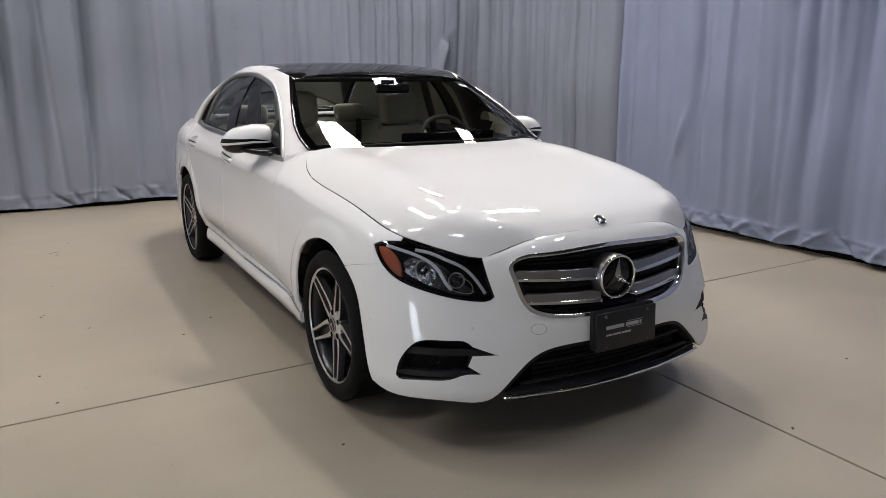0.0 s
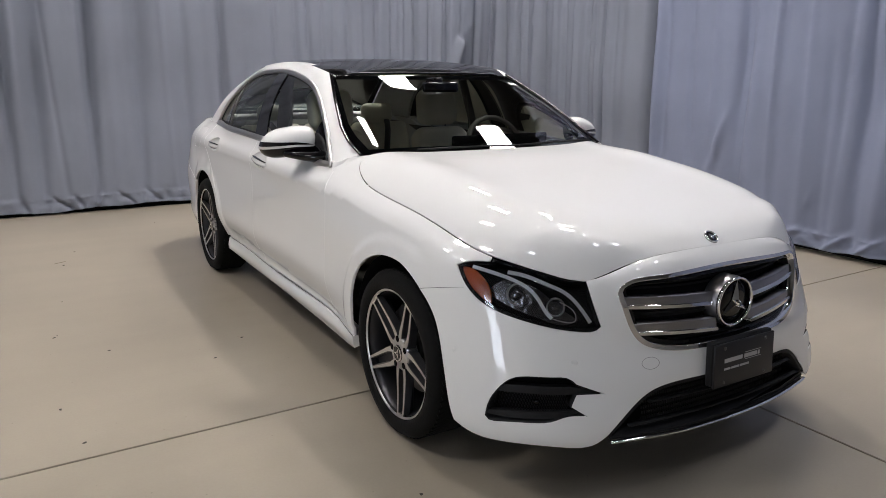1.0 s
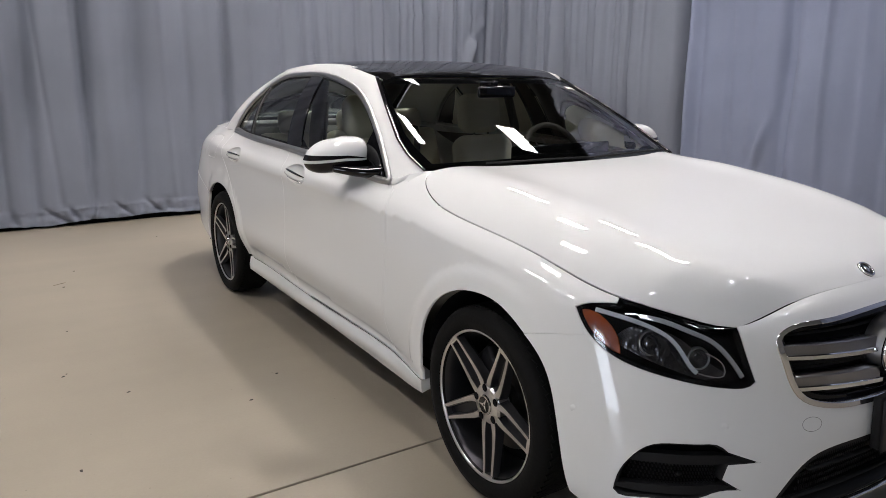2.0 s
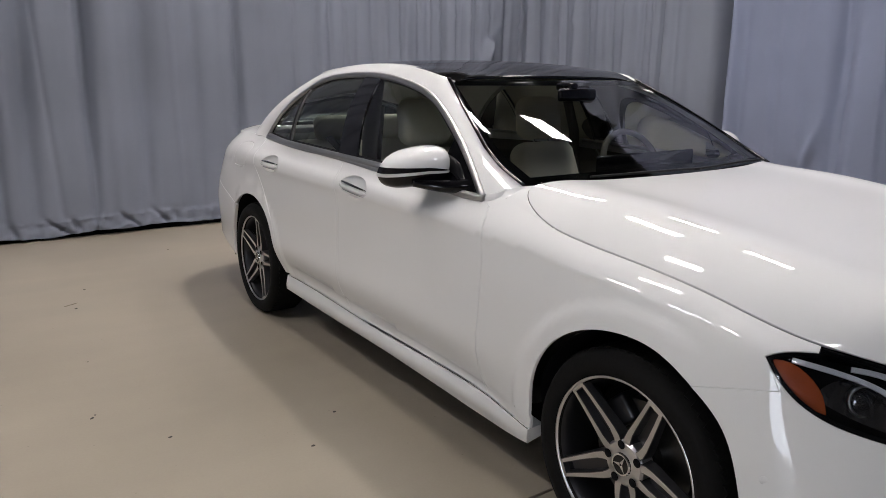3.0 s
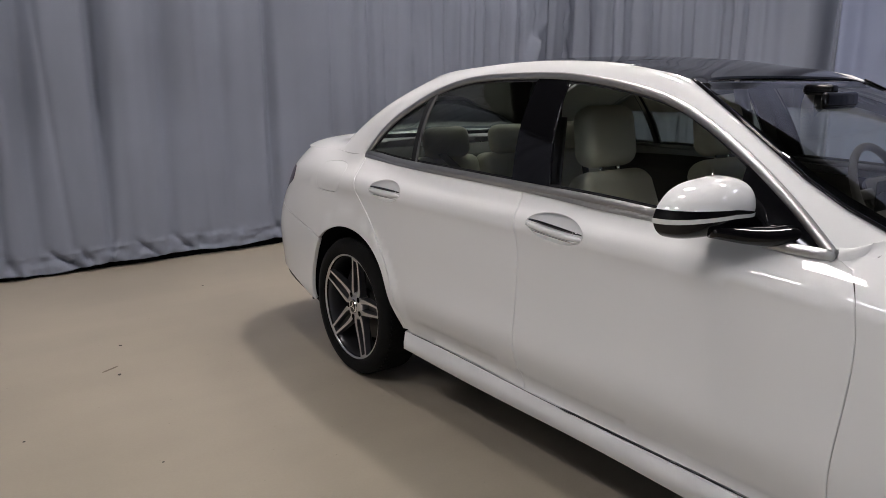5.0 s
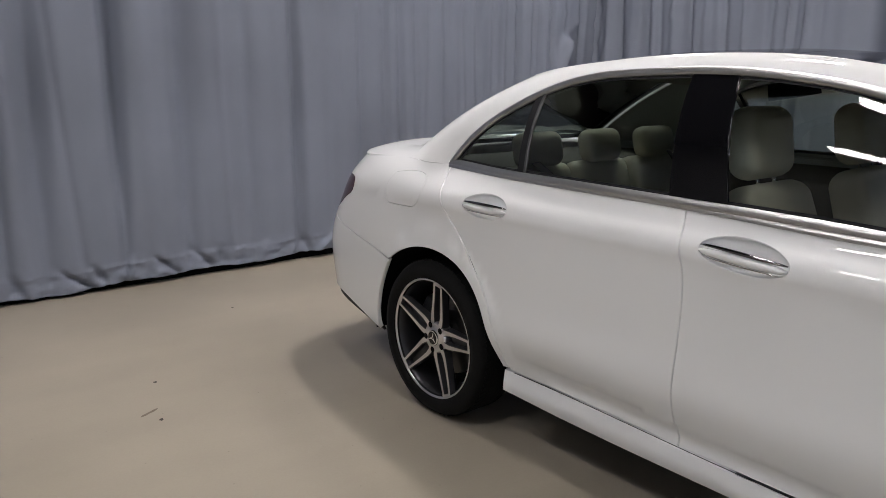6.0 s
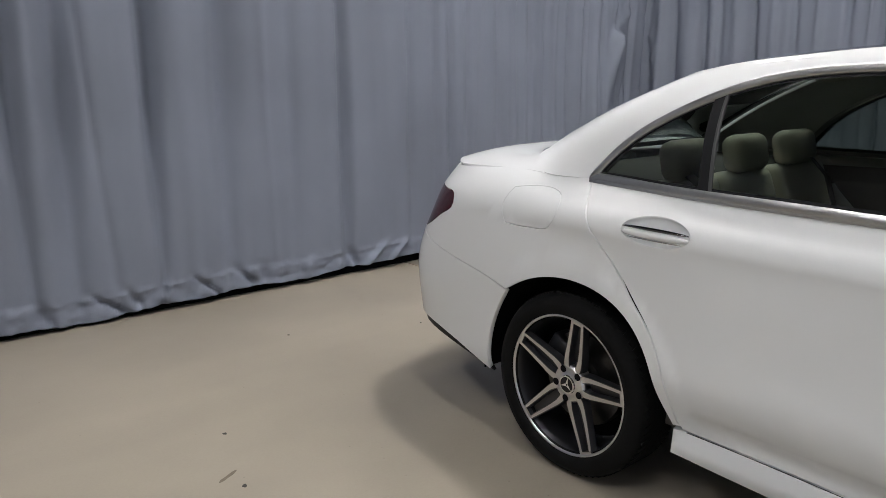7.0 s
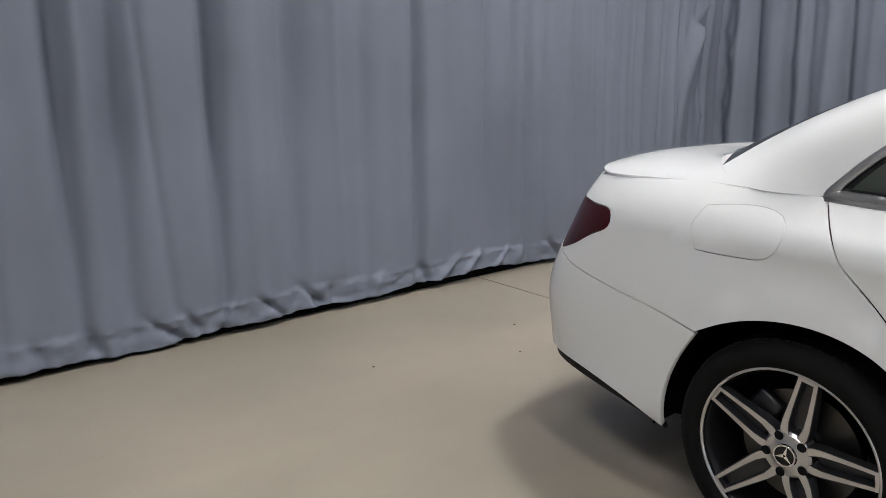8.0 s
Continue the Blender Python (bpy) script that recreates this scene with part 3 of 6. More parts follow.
# ---- the room ----
def cloth(name, a, b, top, seed, folds, dents, seams, fabric, label, tucks=()):
    """A hanging curtain from a to b (plan points): soft folds, a few deep ones, dents, crumpled seams, and a hem above an uneven lower edge."""
    rnd = random.Random(seed)
    a, b = Vector((*a, 0)), Vector((*b, 0))
    run = (b - a).normalized()
    out = Vector((run.y, -run.x, 0))
    length = (b - a).length
    deep, c = [(c, w, d, rnd.uniform(-.02, .02), c) for c, w, d in folds], rnd.uniform(0, .3)
    while c < length:
        deep.append((c, rnd.uniform(.03, .08), rnd.choice((-1, 1, 1)) * rnd.uniform(.008, .025), rnd.uniform(-.05, .05), rnd.uniform(0, 6.28)))
        c += rnd.uniform(.12, .40)
    tabs = []
    c = rnd.uniform(.05, .3)
    while c < length:
        tabs.append((c, rnd.uniform(.015, .04), rnd.uniform(.02, .05), rnd.uniform(-1.2, 1.2)))
        c += rnd.uniform(.10, .42)
    waves = [(rnd.uniform(0.75, 2.2), rnd.uniform(0, 6.28), rnd.uniform(0.25, 1.0)) for _ in range(7)]
    nx = int(length / 0.016)
    hem = [0, .008, .022, .04, .058, .076, .094, .112, .126, .134, .142, .156, .175, .2, .23, .27, .32, .38, .44]
    zs = np.array(hem + [.44 + .07 * k for k in range(1, 30)] + [2.47 + .2 * k for k in range(1, int((top - 2.47) / .2) + 1)])
    s, z = np.meshgrid(np.linspace(0, length, nx + 1), zs, indexing="ij")
    low = 0.050 + 0.014 * np.sin(s * 1.7 + seed) + 0.010 * np.sin(s * 3.9 + 2 * seed) + 0.006 * np.sin(s * 9.1)
    h = z + low * np.clip(1 - z / 0.5, 0, 1)
    d = sum(w * np.sin(f * s * 2.2 + p + 0.25 * np.sin(z * 0.9 + p)) for f, p, w in waves) * 0.016 * (0.75 + 0.25 * np.clip(z / 1.5, 0, 1))
    for c, wide, depth, slant, p in deep:
        q = (s - c - slant * (z - 1.5) * .5 - .02 * np.sin(z * 1.1 + p)) / (.9 * wide * (1 + .25 * np.sin(z * 1.3 + p)))
        d = d + 1.2 * depth * np.exp(-q * q) * (.45 + .55 * np.clip(z / 1.3, 0, 1)) * (.8 + .2 * np.sin(z * 1.7 + p))
    for c, zc, wide, tall, lean, depth in dents:
        d = d + depth * np.exp(-((s - c - lean * (z - zc)) / wide) ** 2 - ((z - zc) / tall) ** 2)
    for c, zc, wide, depth in tucks:
        drop = np.clip(zc - z, 0, 9)
        d = d + depth * np.exp(-((s - c + .25 * drop) / (wide * (1 + 2.2 * drop))) ** 2) / (1 + np.exp(-(zc - z) / .012)) * np.exp(-drop / .45)
    pts = np.stack([s.ravel(), z.ravel()], 1)
    soft = np.array([noise.noise(Vector((x * 1.4, y * 1.1, seed))) for x, y in pts]).reshape(s.shape)
    fine = np.array([noise.noise(Vector((x * 9, y * 14, seed + 3))) + .45 * noise.noise(Vector((x * 26, y * 34, seed + 5))) for x, y in pts]).reshape(s.shape)
    d = d + .03 * soft + .0022 * fine
    near = np.clip(1 - z / .19, 0, 1)
    d = d + near ** .5 * (z < .19) * .020 * fine + .004 * ((z > .12) & (z < .145)) + .010 * near
    for c, wide, depth, lean in tabs:
        q = (s - c - lean * (z - .07)) / wide
        d = d + depth * np.sign(lean) * np.exp(-q * q) * np.clip(1.25 - np.abs(z - .07) / .10, 0, 1)
    for s0, s1, z0, slope in seams:
        q = np.exp(-((z - z0 - slope * (s - s0)) / .045) ** 2) * np.clip((s - s0) / .1, 0, 1) * np.clip((s1 - s) / .1, 0, 1)
        d = d + q * (.008 + .022 * fine)
    places = [a + run * float(x) + out * float(y) + Vector((0, 0, float(k))) for x, y, k in zip(s.ravel(), d.ravel(), h.ravel())]
    k = len(zs)
    faces = [(i * k + j, (i + 1) * k + j, (i + 1) * k + j + 1, i * k + j + 1) for i in range(nx) for j in range(k - 1)]
    me = bpy.data.meshes.new(name)
    me.from_pydata(places, [], faces)
    for f in me.polygons:
        f.use_smooth = True
    me.materials.append(fabric)
    ob = new(name, me)
    mod = ob.modifiers.new("thickness", "SOLIDIFY")
    mod.thickness = 0.004
    return tagged(ob, label, "curtain", "curtains round the room")


def slab(parent, ends):
    bm = bmesh.new()
    low, edge, top = ([bm.verts.new((x, y, z)) for x, y in ends] for z in (-0.03, -0.003, 0.0))
    mid = Vector((sum(p[0] for p in ends) / 4, sum(p[1] for p in ends) / 4, 0))
    for v in top:
        v.co += Vector(((mid.x - v.co.x > 0) * 2 - 1, (mid.y - v.co.y > 0) * 2 - 1, 0)) * 0.002
    for a, b in ((low, edge), (edge, top)):
        for k in range(4):
            bm.faces.new((a[k], a[(k + 1) % 4], b[(k + 1) % 4], b[k]))
    bm.faces.new(top)
    bmesh.ops.recalc_face_normals(bm, faces=bm.faces)
    if top[0].link_faces and bm.faces[:][-1].normal.z < 0:
        bmesh.ops.reverse_faces(bm, faces=bm.faces)
    return part("slab", bm, SLAB, parent, smooth_faces=False)


X0, X1, Y0, Y1 = -6.7, 8.5, -9.5, 9.5
DOOR0, DOOR1, DOOR_TOP = -3.2, -2.15, 2.15
bm = bmesh.new()
box(bm, (X0, Y0, -0.2), (X1, Y1, -0.028))
floor = tagged(part("floor", bm, JOINT, smooth_faces=False), "beige sealed concrete floor with thin dark joints", "floor", kind="structure")
G = 0.0055
JY = lambda x: 0.430 + 0.013 * x
for xa, xb in ((X0, 0.612), (0.612, X1)):
    for near in (True, False):
        ends = [(xa + G, JY(xa) - G), (xb - G, JY(xb) - G), (xb - G, Y0 + G), (xa + G, Y0 + G)] if near else [(xa + G, JY(xa) + G), (xb - G, JY(xb) + G), (xb - G, Y1 - G), (xa + G, Y1 - G)]
        slab(floor, ends)
MARK = material("dark_scuff", (0.05, 0.045, 0.04), 0.8, grain=0.2, size=120)
rnd = random.Random(4)
specks = thing("floor_specks", "small dark specks and scuff marks lying on the concrete floor", "debris", (0, 0, 0), kind="stuff")
bm = bmesh.new()
for x, y, size, thin in ((-1.985, 1.905, .014, .6), (-1.97, 1.93, .007, .8), (-1.82, 3.60, .015, .6), (-1.714, 4.03, .012, .7), (-2.02, .91, .013, .6), (-1.96, .54, .012, .7), (-1.3, 1.17, .011, .8), (-1.1, 1.4, .010, .8),
                         (-1.75, 1.55, .010, .8), (-.94, 4.96, .015, .5), (-.23, 4.64, .012, .6), (.06, 4.98, .014, .5), (.67, -1.24, .014, .6), (-1.0, -.44, .010, .7), (-1.9, 2.6, .006, .9), (-2.3, 3.1, .007, .9), (1.6, -.9, .012, .5), (1.1, -1.5, .008, .8)):
    turn = rnd.uniform(0, 3.14)
    ring = []
    for k in range(9):
        an = 2 * math.pi * k / 9
        r = size * rnd.uniform(.6, 1.15)
        u0, v0 = r * math.cos(an), r * thin * math.sin(an)
        ring.append(bm.verts.new((x + u0 * math.cos(turn) - v0 * math.sin(turn), y + u0 * math.sin(turn) + v0 * math.cos(turn), .0008)))
    mid = bm.verts.new((x, y, .003))
    for k in range(9):
        bm.faces.new((ring[k], ring[(k + 1) % 9], mid))
part("speck", bm, MARK, specks)
SMEAR = material("brown_smear", (0.17, 0.14, 0.105), 0.7, grain=0.3, size=60)
bm = bmesh.new()
for x, y, long, turn in ((-1.84, 3.70, .05, .5),):
    ring = [bm.verts.new((x + long * math.cos(a) * math.cos(turn) - .22 * long * math.sin(a) * rnd.uniform(.4, 1.2) * math.sin(turn), y + long * math.cos(a) * math.sin(turn) + .22 * long * math.sin(a) * rnd.uniform(.4, 1.2) * math.cos(turn), .0009)) for a in np.linspace(0, 2 * math.pi, 14, endpoint=False)]
    bm.faces.new(ring)
part("smear", bm, SMEAR, specks)
for nm, lo, hi in (("wall_north", (X0, Y1, 0), (X1, Y1 + .2, CEILING)), ("wall_south", (X0, Y0 - .2, 0), (X1, Y0, CEILING)),
                   ("wall_east", (X1, Y0 - .2, 0), (X1 + .2, Y1 + .2, CEILING)),
                   ("wall_west", (X0 - .2, DOOR1, 0), (X0, Y1 + .2, CEILING)), ("wall_west_end", (X0 - .2, Y0 - .2, 0), (X0, DOOR0, CEILING)),
                   ("wall_west_lintel", (X0 - .2, DOOR0, DOOR_TOP), (X0, DOOR1, CEILING))):
    bm = bmesh.new()
    box(bm, lo, hi)
    tagged(part(nm, bm, GREY_WALL, smooth_faces=False), "plain grey painted wall", "wall", kind="structure")
for nm, lo, hi in (("partition_north", (-6.6, 6.15, 0), (4.1, 6.25, 4.3)), ("partition_east", (4.0, -6.6, 0), (4.1, 6.15, 4.3))):
    bm = bmesh.new()
    box(bm, lo, hi)
    tagged(part(nm, bm, DARK_WALL, smooth_faces=False), "dark partition behind the curtain", "partition", kind="structure")
# black strips on the floor, standing in for the shade behind the curtain hems
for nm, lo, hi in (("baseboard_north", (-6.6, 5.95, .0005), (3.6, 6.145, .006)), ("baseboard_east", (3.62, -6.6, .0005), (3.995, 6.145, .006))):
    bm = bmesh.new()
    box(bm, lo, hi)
    tagged(part(nm, bm, DARK, smooth_faces=False), "black floor strip standing in for shade behind the curtain hem", "baseboard", kind="structure")
bm = bmesh.new()
box(bm, (X0 - .2, Y0 - .2, CEILING), (X1 + .2, Y1 + .2, CEILING + .2))
tagged(part("ceiling", bm, PLASTER, smooth_faces=False), "plain dark grey ceiling above the hanging lamps", "ceiling", kind="structure")

cloth("curtain", (-6.4, 5.88), (3.66, 5.88), 4.2, 3, [(.5, .09, -.08), (1.0, .07, -.07), (1.6, .10, -.09), (2.1, .07, -.06), (2.6, .12, -.08), (3.1, .08, -.09), (3.6, .07, -.08), (4.02, .06, -.05), (4.37, .05, -.08), (4.48, .05, .03),
      (4.62, .085, -.11), (5.10, .055, -.11), (5.56, .075, -.09), (6.03, .05, -.035), (6.44, .042, -.085), (6.80, .06, .02), (7.05, .035, -.03), (7.30, .04, -.035), (7.46, .035, -.05), (7.62, .03, -.035), (7.95, .05, -.05),
      (8.12, .03, .03), (8.32, .035, -.06), (8.55, .04, -.05), (8.70, .03, .03), (8.90, .045, -.08), (9.08, .03, -.05), (9.24, .03, .04), (9.36, .035, -.06), (9.80, .05, -.05)],
      [(9.70, 1.30, .035, .16, .2, -.05), (9.74, 1.05, .03, .05, .8, .04), (9.66, 2.02, .05, .05, .8, .05), (5.02, 2.02, .06, .03, .5, .03), (6.42, 1.86, .012, .03, .3, .012)], [(6.3, 9.9, 2.10, .0)], FABRIC,
      "blue-grey heavy cloth curtain hanging in soft folds behind the car", [(9.54, 1.85, .05, .17)])
cloth("curtain", (3.60, 5.93), (3.62, 2.70), 4.2, 8, [(.06, .05, -.03), (.20, .05, .05), (.34, .045, -.07), (.50, .06, .03), (.67, .06, -.11), (.84, .045, -.05), (1.00, .05, .03), (1.14, .05, -.09), (1.33, .05, .03), (1.52, .04, -.05),
      (1.74, .05, .03), (1.97, .05, -.07), (2.16, .03, .05), (2.24, .026, -.13), (2.40, .06, -.04), (2.62, .10, .03), (2.92, .08, -.26), (3.08, .08, -.12)],
      [(.05 + .05 * (k % 3), .75 + .11 * k, .03, .045, .4 * (-1) ** k, .035 * (-1) ** k) for k in range(18)] + [(.72, 1.55, .03, .06, -.6, .035), (.98, 2.06, .04, .03, .5, .03), (2.30, 1.45, .03, .05, .4, .02)], [(.3, 2.2, 2.14, .0)], FABRIC,
      "blue-grey heavy cloth curtain with close folds beside the corner")
cloth("curtain", (3.47, 2.80), (3.50, -6.4), 4.2, 5, [(.0, .05, .05), (.10, .05, -.03), (.42, .10, .03), (.96, .06, -.07), (1.10, .06, .03), (1.36, .08, -.05), (1.62, .05, .03), (1.78, .06, -.04), (2.08, .06, -.07), (2.24, .06, .04), (2.46, .13, -.13), (2.75, .10, .05), (3.05, .09, -.09),
      (3.6, .10, -.09), (4.1, .08, .05), (4.6, .10, -.09), (5.3, .10, -.08), (5.9, .08, .05), (6.6, .10, -.09), (7.4, .10, -.08), (8.2, .10, -.09)],
      [(.78, .86, .045, .20, .30, .06), (.66, .69, .06, .035, 0, -.05), (.95, 1.5, .10, .5, .1, -.03), (.35, 1.62, .03, .05, .6, .03), (1.35, 1.3, .12, .6, -.1, .03), (2.2, 1.5, .12, .7, .1, -.04), (1.72, .42, .02, .04, .4, .03)],
      [(.1, .75, 2.10, .06), (.0, 3.4, 2.11, -.036)], FABRIC_BLUE, "blue heavy cloth curtain, wrinkled, lapping over the next one")


# a wide open doorway far behind the camera, with plain daylight outside
door = thing("door_1", "tall open doorway with a dark frame and pale daylight outside", "door", (X0 - .1, 0, 0), kind="structure")
for lo, hi in (((-.13, DOOR0 - .06, 0), (.13, DOOR0 + .03, DOOR_TOP)), ((-.13, DOOR1 - .03, 0), (.13, DOOR1 + .06, DOOR_TOP)), ((-.13, DOOR0 + .03, DOOR_TOP - .03), (.13, DOOR1 - .03, DOOR_TOP + .06))):
    bm = bmesh.new()
    box(bm, lo, hi, .006)
    part("door_frame", bm, TRIM, door, smooth_faces=False)
bm = bmesh.new()
box(bm, (X0 - 2.5, DOOR0 - 2, -.2), (X0 - .001, DOOR1 + 2, -.004))
tagged(part("pavement", bm, SLAB, smooth_faces=False), "plain concrete apron outside the doorway", "pavement", kind="structure")
bm = bmesh.new()
box(bm, (X0 - 2.6, DOOR0 - 2, -.2), (X0 - 2.5, DOOR1 + 2, 5.0))
tagged(part("backdrop", bm, glow("outdoor_daylight", (0.80, 0.90, 1.0), DAYLIGHT), smooth_faces=False), "plain pale daylight outside the doorway", "backdrop", kind="structure")


# ---- lamps under the ceiling, with some added as fill ----
LAMP = glow("lamp_diffuser", (1.0, 0.955, 0.885), LAMP_POWER)
LAMP_BRIGHT = glow("bright_lamp_diffuser", (1.0, 0.955, 0.885), LAMP_POWER * 2.2)
LAMP_COOL = glow("cool_lamp_diffuser", (0.90, 0.94, 1.0), LAMP_POWER * 0.5)


def panel_lamp(x, y, z, shine, wide=0.42, long=0.80):
    lamp = thing("ceiling_lamp", "white rectangular panel hung below the ceiling, for lamps and added fill alike", "lamp", (x, y, z), "lamps below the ceiling")
    bm = bmesh.new()
    box(bm, (-wide / 2 - .02, -long / 2 - .02, 0), (wide / 2 + .02, long / 2 + .02, .07), .006)
    part("housing", bm, TRIM, lamp, smooth_faces=False)
    bm = bmesh.new()
    box(bm, (-wide / 2, -long / 2, -.008), (wide / 2, long / 2, -.001))
    part("diffuser", bm, shine, lamp, "bright white diffuser", smooth_faces=False)
    for s in (-1, 1):
        bm = bmesh.new()
        tube(bm, [(0, s * long * .35, .07), (0, s * long * .35, CEILING - z)], .006, 6)
        part("rod", bm, CHROME, lamp)
    return lamp


panel_lamp(1.05, 3.25, 6.1, LAMP_BRIGHT)
# the two at x = -4.8 are unseen fill, added to brighten the flank
for x, y in ((4.2, 3.8), (3.2, 5.95), (2.3, 1.5), (-1.5, 2.2), (-4.8, .7), (-4.8, 3.3)):
    panel_lamp(x, y, 6.1, LAMP)
# here x = -4.6 and x = -5.6 are unseen lamps, added as fill
for x, y in ((3.1, -1.8), (.5, -3.3), (-4.6, -4.0), (-5.6, 2.0)):
    panel_lamp(x, y, 6.1, LAMP_COOL)

# ---- the car ----
car = thing("car", "white four-door saloon car with black glass roof and silver five-spoke wheels", "car", (0.018, 0, 0))
car.scale = (1.02, 1, 1)
V8 = lambda a, b, n=24: np.stack([np.linspace(a, b, n), np.full(n, 8.0)], 1)
run3 = lambda shell, pts: shell.find([0, 1, 2], smooth(pts))
straight = lambda shell, pts: np.concatenate([shell.find([0, 1, 2], np.linspace(a, b, 8)) for a, b in zip(pts, pts[1:])])
uv3 = lambda shell, p: shell.find([0, 1, 2], [p])[0]



# one skin runs from the quarter panel over the rear pillar to the roof rail: common normals along the joins
def join_normals(ub, uc):
    return BODY.normals(ub, np.full(len(ub), 8.0)) + CABIN.normals(uc, np.zeros(len(uc)))


rim_u = np.linspace(NOSE[13], NOSE[16], 300)
rim_y = BODY.at(rim_u, np.full(300, 8.0))[:, 1]
foot_u = np.linspace(CABIN_U[8], CABIN_U[12], 300)
foot_y = CABIN.at(foot_u, np.zeros(300))[:, 1]


def mixed(n, m, w):
    m = m / np.linalg.norm(m, axis=1)[:, None]
    n = n * (1 - w)[:, None] + m * w[:, None]
    return n / np.linalg.norm(n, axis=1)[:, None]


def pillar_blend(u, v, p, n):
    w = np.clip(1 - v / 1.1, 0, 1) ** 1.5 * np.clip((p[:, 1] - 2.95) / .05, 0, 1)
    n = mixed(n, join_normals(np.interp(p[:, 1], rim_y, rim_u), u), w)
    w = np.clip((v - 2.75) / .25, 0, 1) * (u > ROOF_SIDE[0])
    top = ROOF.normals(np.ones(len(u)), np.interp(u, ROOF_SIDE, ROOF_V)) + CABIN.normals(u, np.full(len(u), 3.0))
    return mixed(n, top, w)


def quarter_blend(u, v, p, n):
    w = np.clip((v - 6.6) / 1.4, 0, 1) ** 1.5 * np.clip((p[:, 1] - 2.95) / .05, 0, 1) * np.clip((3.3 - p[:, 1]) / .1, 0, 1)
    return mixed(n, join_normals(u, np.interp(p[:, 1], foot_y, foot_u)), w)


def rail_blend(u, v, p, n):
    side = np.interp(v, ROOF_V, ROOF_SIDE)
    top = ROOF.normals(np.ones(len(u)), v) + CABIN.normals(side, np.full(len(u), 3.0))
    return mixed(n, top, np.clip((u - .94) / .06, 0, 1))


# seams and edges of the body, on the right side, x counted outwards
lamp_top = run3(BODY, [(.824, -.373, .783), (.806, -.398, .800), (.752, -.460, .807)])
lamp_in = run3(BODY, [(.524, -.685, .752), (.520, -.719, .685), (.504, -.744, .613)])
lamp_low = run3(BODY, [(.504, -.744, .613), (.516, -.740, .602), (.560, -.720, .596), (.655, -.661, .612), (.740, -.572, .637), (.781, -.512, .658), (.811, -.450, .695), (.822, -.405, .738), (.824, -.373, .783)])
u_hl, u_hood = lamp_top[-1, 0], lamp_in[0, 0]
lamp_loop = loop(lamp_top, V8(u_hl, u_hood), lamp_in, lamp_low)
cut_low = run3(BODY, [(.825, -.418, .710), (.857, -.338, .695), (.884, -.224, .667)])
arch_f = run3(BODY, [(.884, -.224, .667), (.886, -.131, .718), (.895, .020, .735), (.899, .143, .707), (.899, .269, .625), (.894, .353, .464), (.888, .360, .370), (.880, .374, .295)])
arch_ff = run3(BODY, [(.884, -.224, .667), (.880, -.310, .598), (.880, -.377, .448), (.876, -.413, .307), (.866, -.432, .244)])
seam_fd = run3(BODY, [(.886, .657, .297), (.889, .655, .499), (.897, .644, .64), (.899, .634, .792), (.864, .658, .927), (.819, .691, .974)])
seam_mid = run3(BODY, [(.886, 1.760, .310), (.895, 1.750, .672), (.898, 1.751, .874), (.843, 1.784, 1.007), (.826, 1.794, 1.044)])
seam_rd = run3(BODY, [(.886, 2.487, .326), (.885, 2.516, .459), (.894, 2.573, .610), (.898, 2.645, .707), (.897, 2.741, .818), (.889, 2.825, .902), (.858, 2.881, .975), (.772, 2.936, 1.049)])
arch_r = run3(BODY, [(.862, 2.512, .335), (.880, 2.552, .44), (.892, 2.592, .544), (.898, 2.700, .672), (.898, 2.871, .730), (.895, 3.02, .722), (.893, 3.13, .688), (.89, 3.237, .632)])
arch_rr = run3(BODY, [(.89, 3.237, .632), (.886, 3.325, .459), (.880, 3.345, .341), (.868, 3.345, .276)])
cut_rear = run3(BODY, [(.89, 3.237, .632), (.881, 3.385, .665), (.866, 3.531, .686), (.832, 3.720, .716), (.79, 3.83, .738), (.738, 3.912, .762)])
tail_edge = run3(BODY, [(.738, 3.912, .762), (.789, 3.801, .810), (.810, 3.707, .862), (.818, 3.633, .914), (.808, 3.642, .940), (.770, 3.719, .957), (.690, 3.845, .960)])
u_door, u_tail = seam_rd[-1, 0], tail_edge[-1, 0]
u_mid = seam_mid[-1, 0]
sill_a = side_run(BODY, [(.374, .295), (.657, .297)], (NOSE[7], NOSE[13]))
sill_b = side_run(BODY, [(.657, .297), (1.40, .305), (1.760, .310)], (NOSE[7], NOSE[13]))
sill_c = side_run(BODY, [(1.760, .310), (2.12, .316), (2.487, .326)], (NOSE[7], NOSE[14]))
GAP = 0.0036


def shrink(shell, lp, d=GAP):
    return offset_loop(lp, shell.scale, d)


u_fend = NOSE[10] + .05
fender = loop(seam_fd, run3(BODY, [(.8195, .7025, .981), (.810, .7375, 1.0035)]), V8(u_fend, u_hl, 60), lamp_top[::-1], lamp_low[::-1][:3], cut_low, arch_f, sill_a)
front_door = loop(sill_b, seam_mid, V8(u_mid, NOSE[10] + .13, 60), run3(BODY, [(.810, .7375, 1.0035), (.8195, .7025, .981)]), seam_fd[::-1])
rear_door = loop(sill_c, seam_rd, V8(u_door, u_mid, 50), seam_mid[::-1])
quarter = loop(seam_rd, V8(u_door, u_tail, 60), tail_edge[::-1], cut_rear[::-1], arch_r[::-1])
rear_u = (NOSE[13], NOSE[16])
fuel = loop(side_run(BODY, [(3.27, .885), (3.20, .884), (3.114, .887), (3.037, .901), (3.005, .945), (3.013, .998), (3.061, 1.024), (3.126, 1.030), (3.20, 1.025), (3.27, 1.015)], rear_u), side_run(BODY, [(3.27, 1.015), (3.295, .95), (3.27, .885)], rear_u))
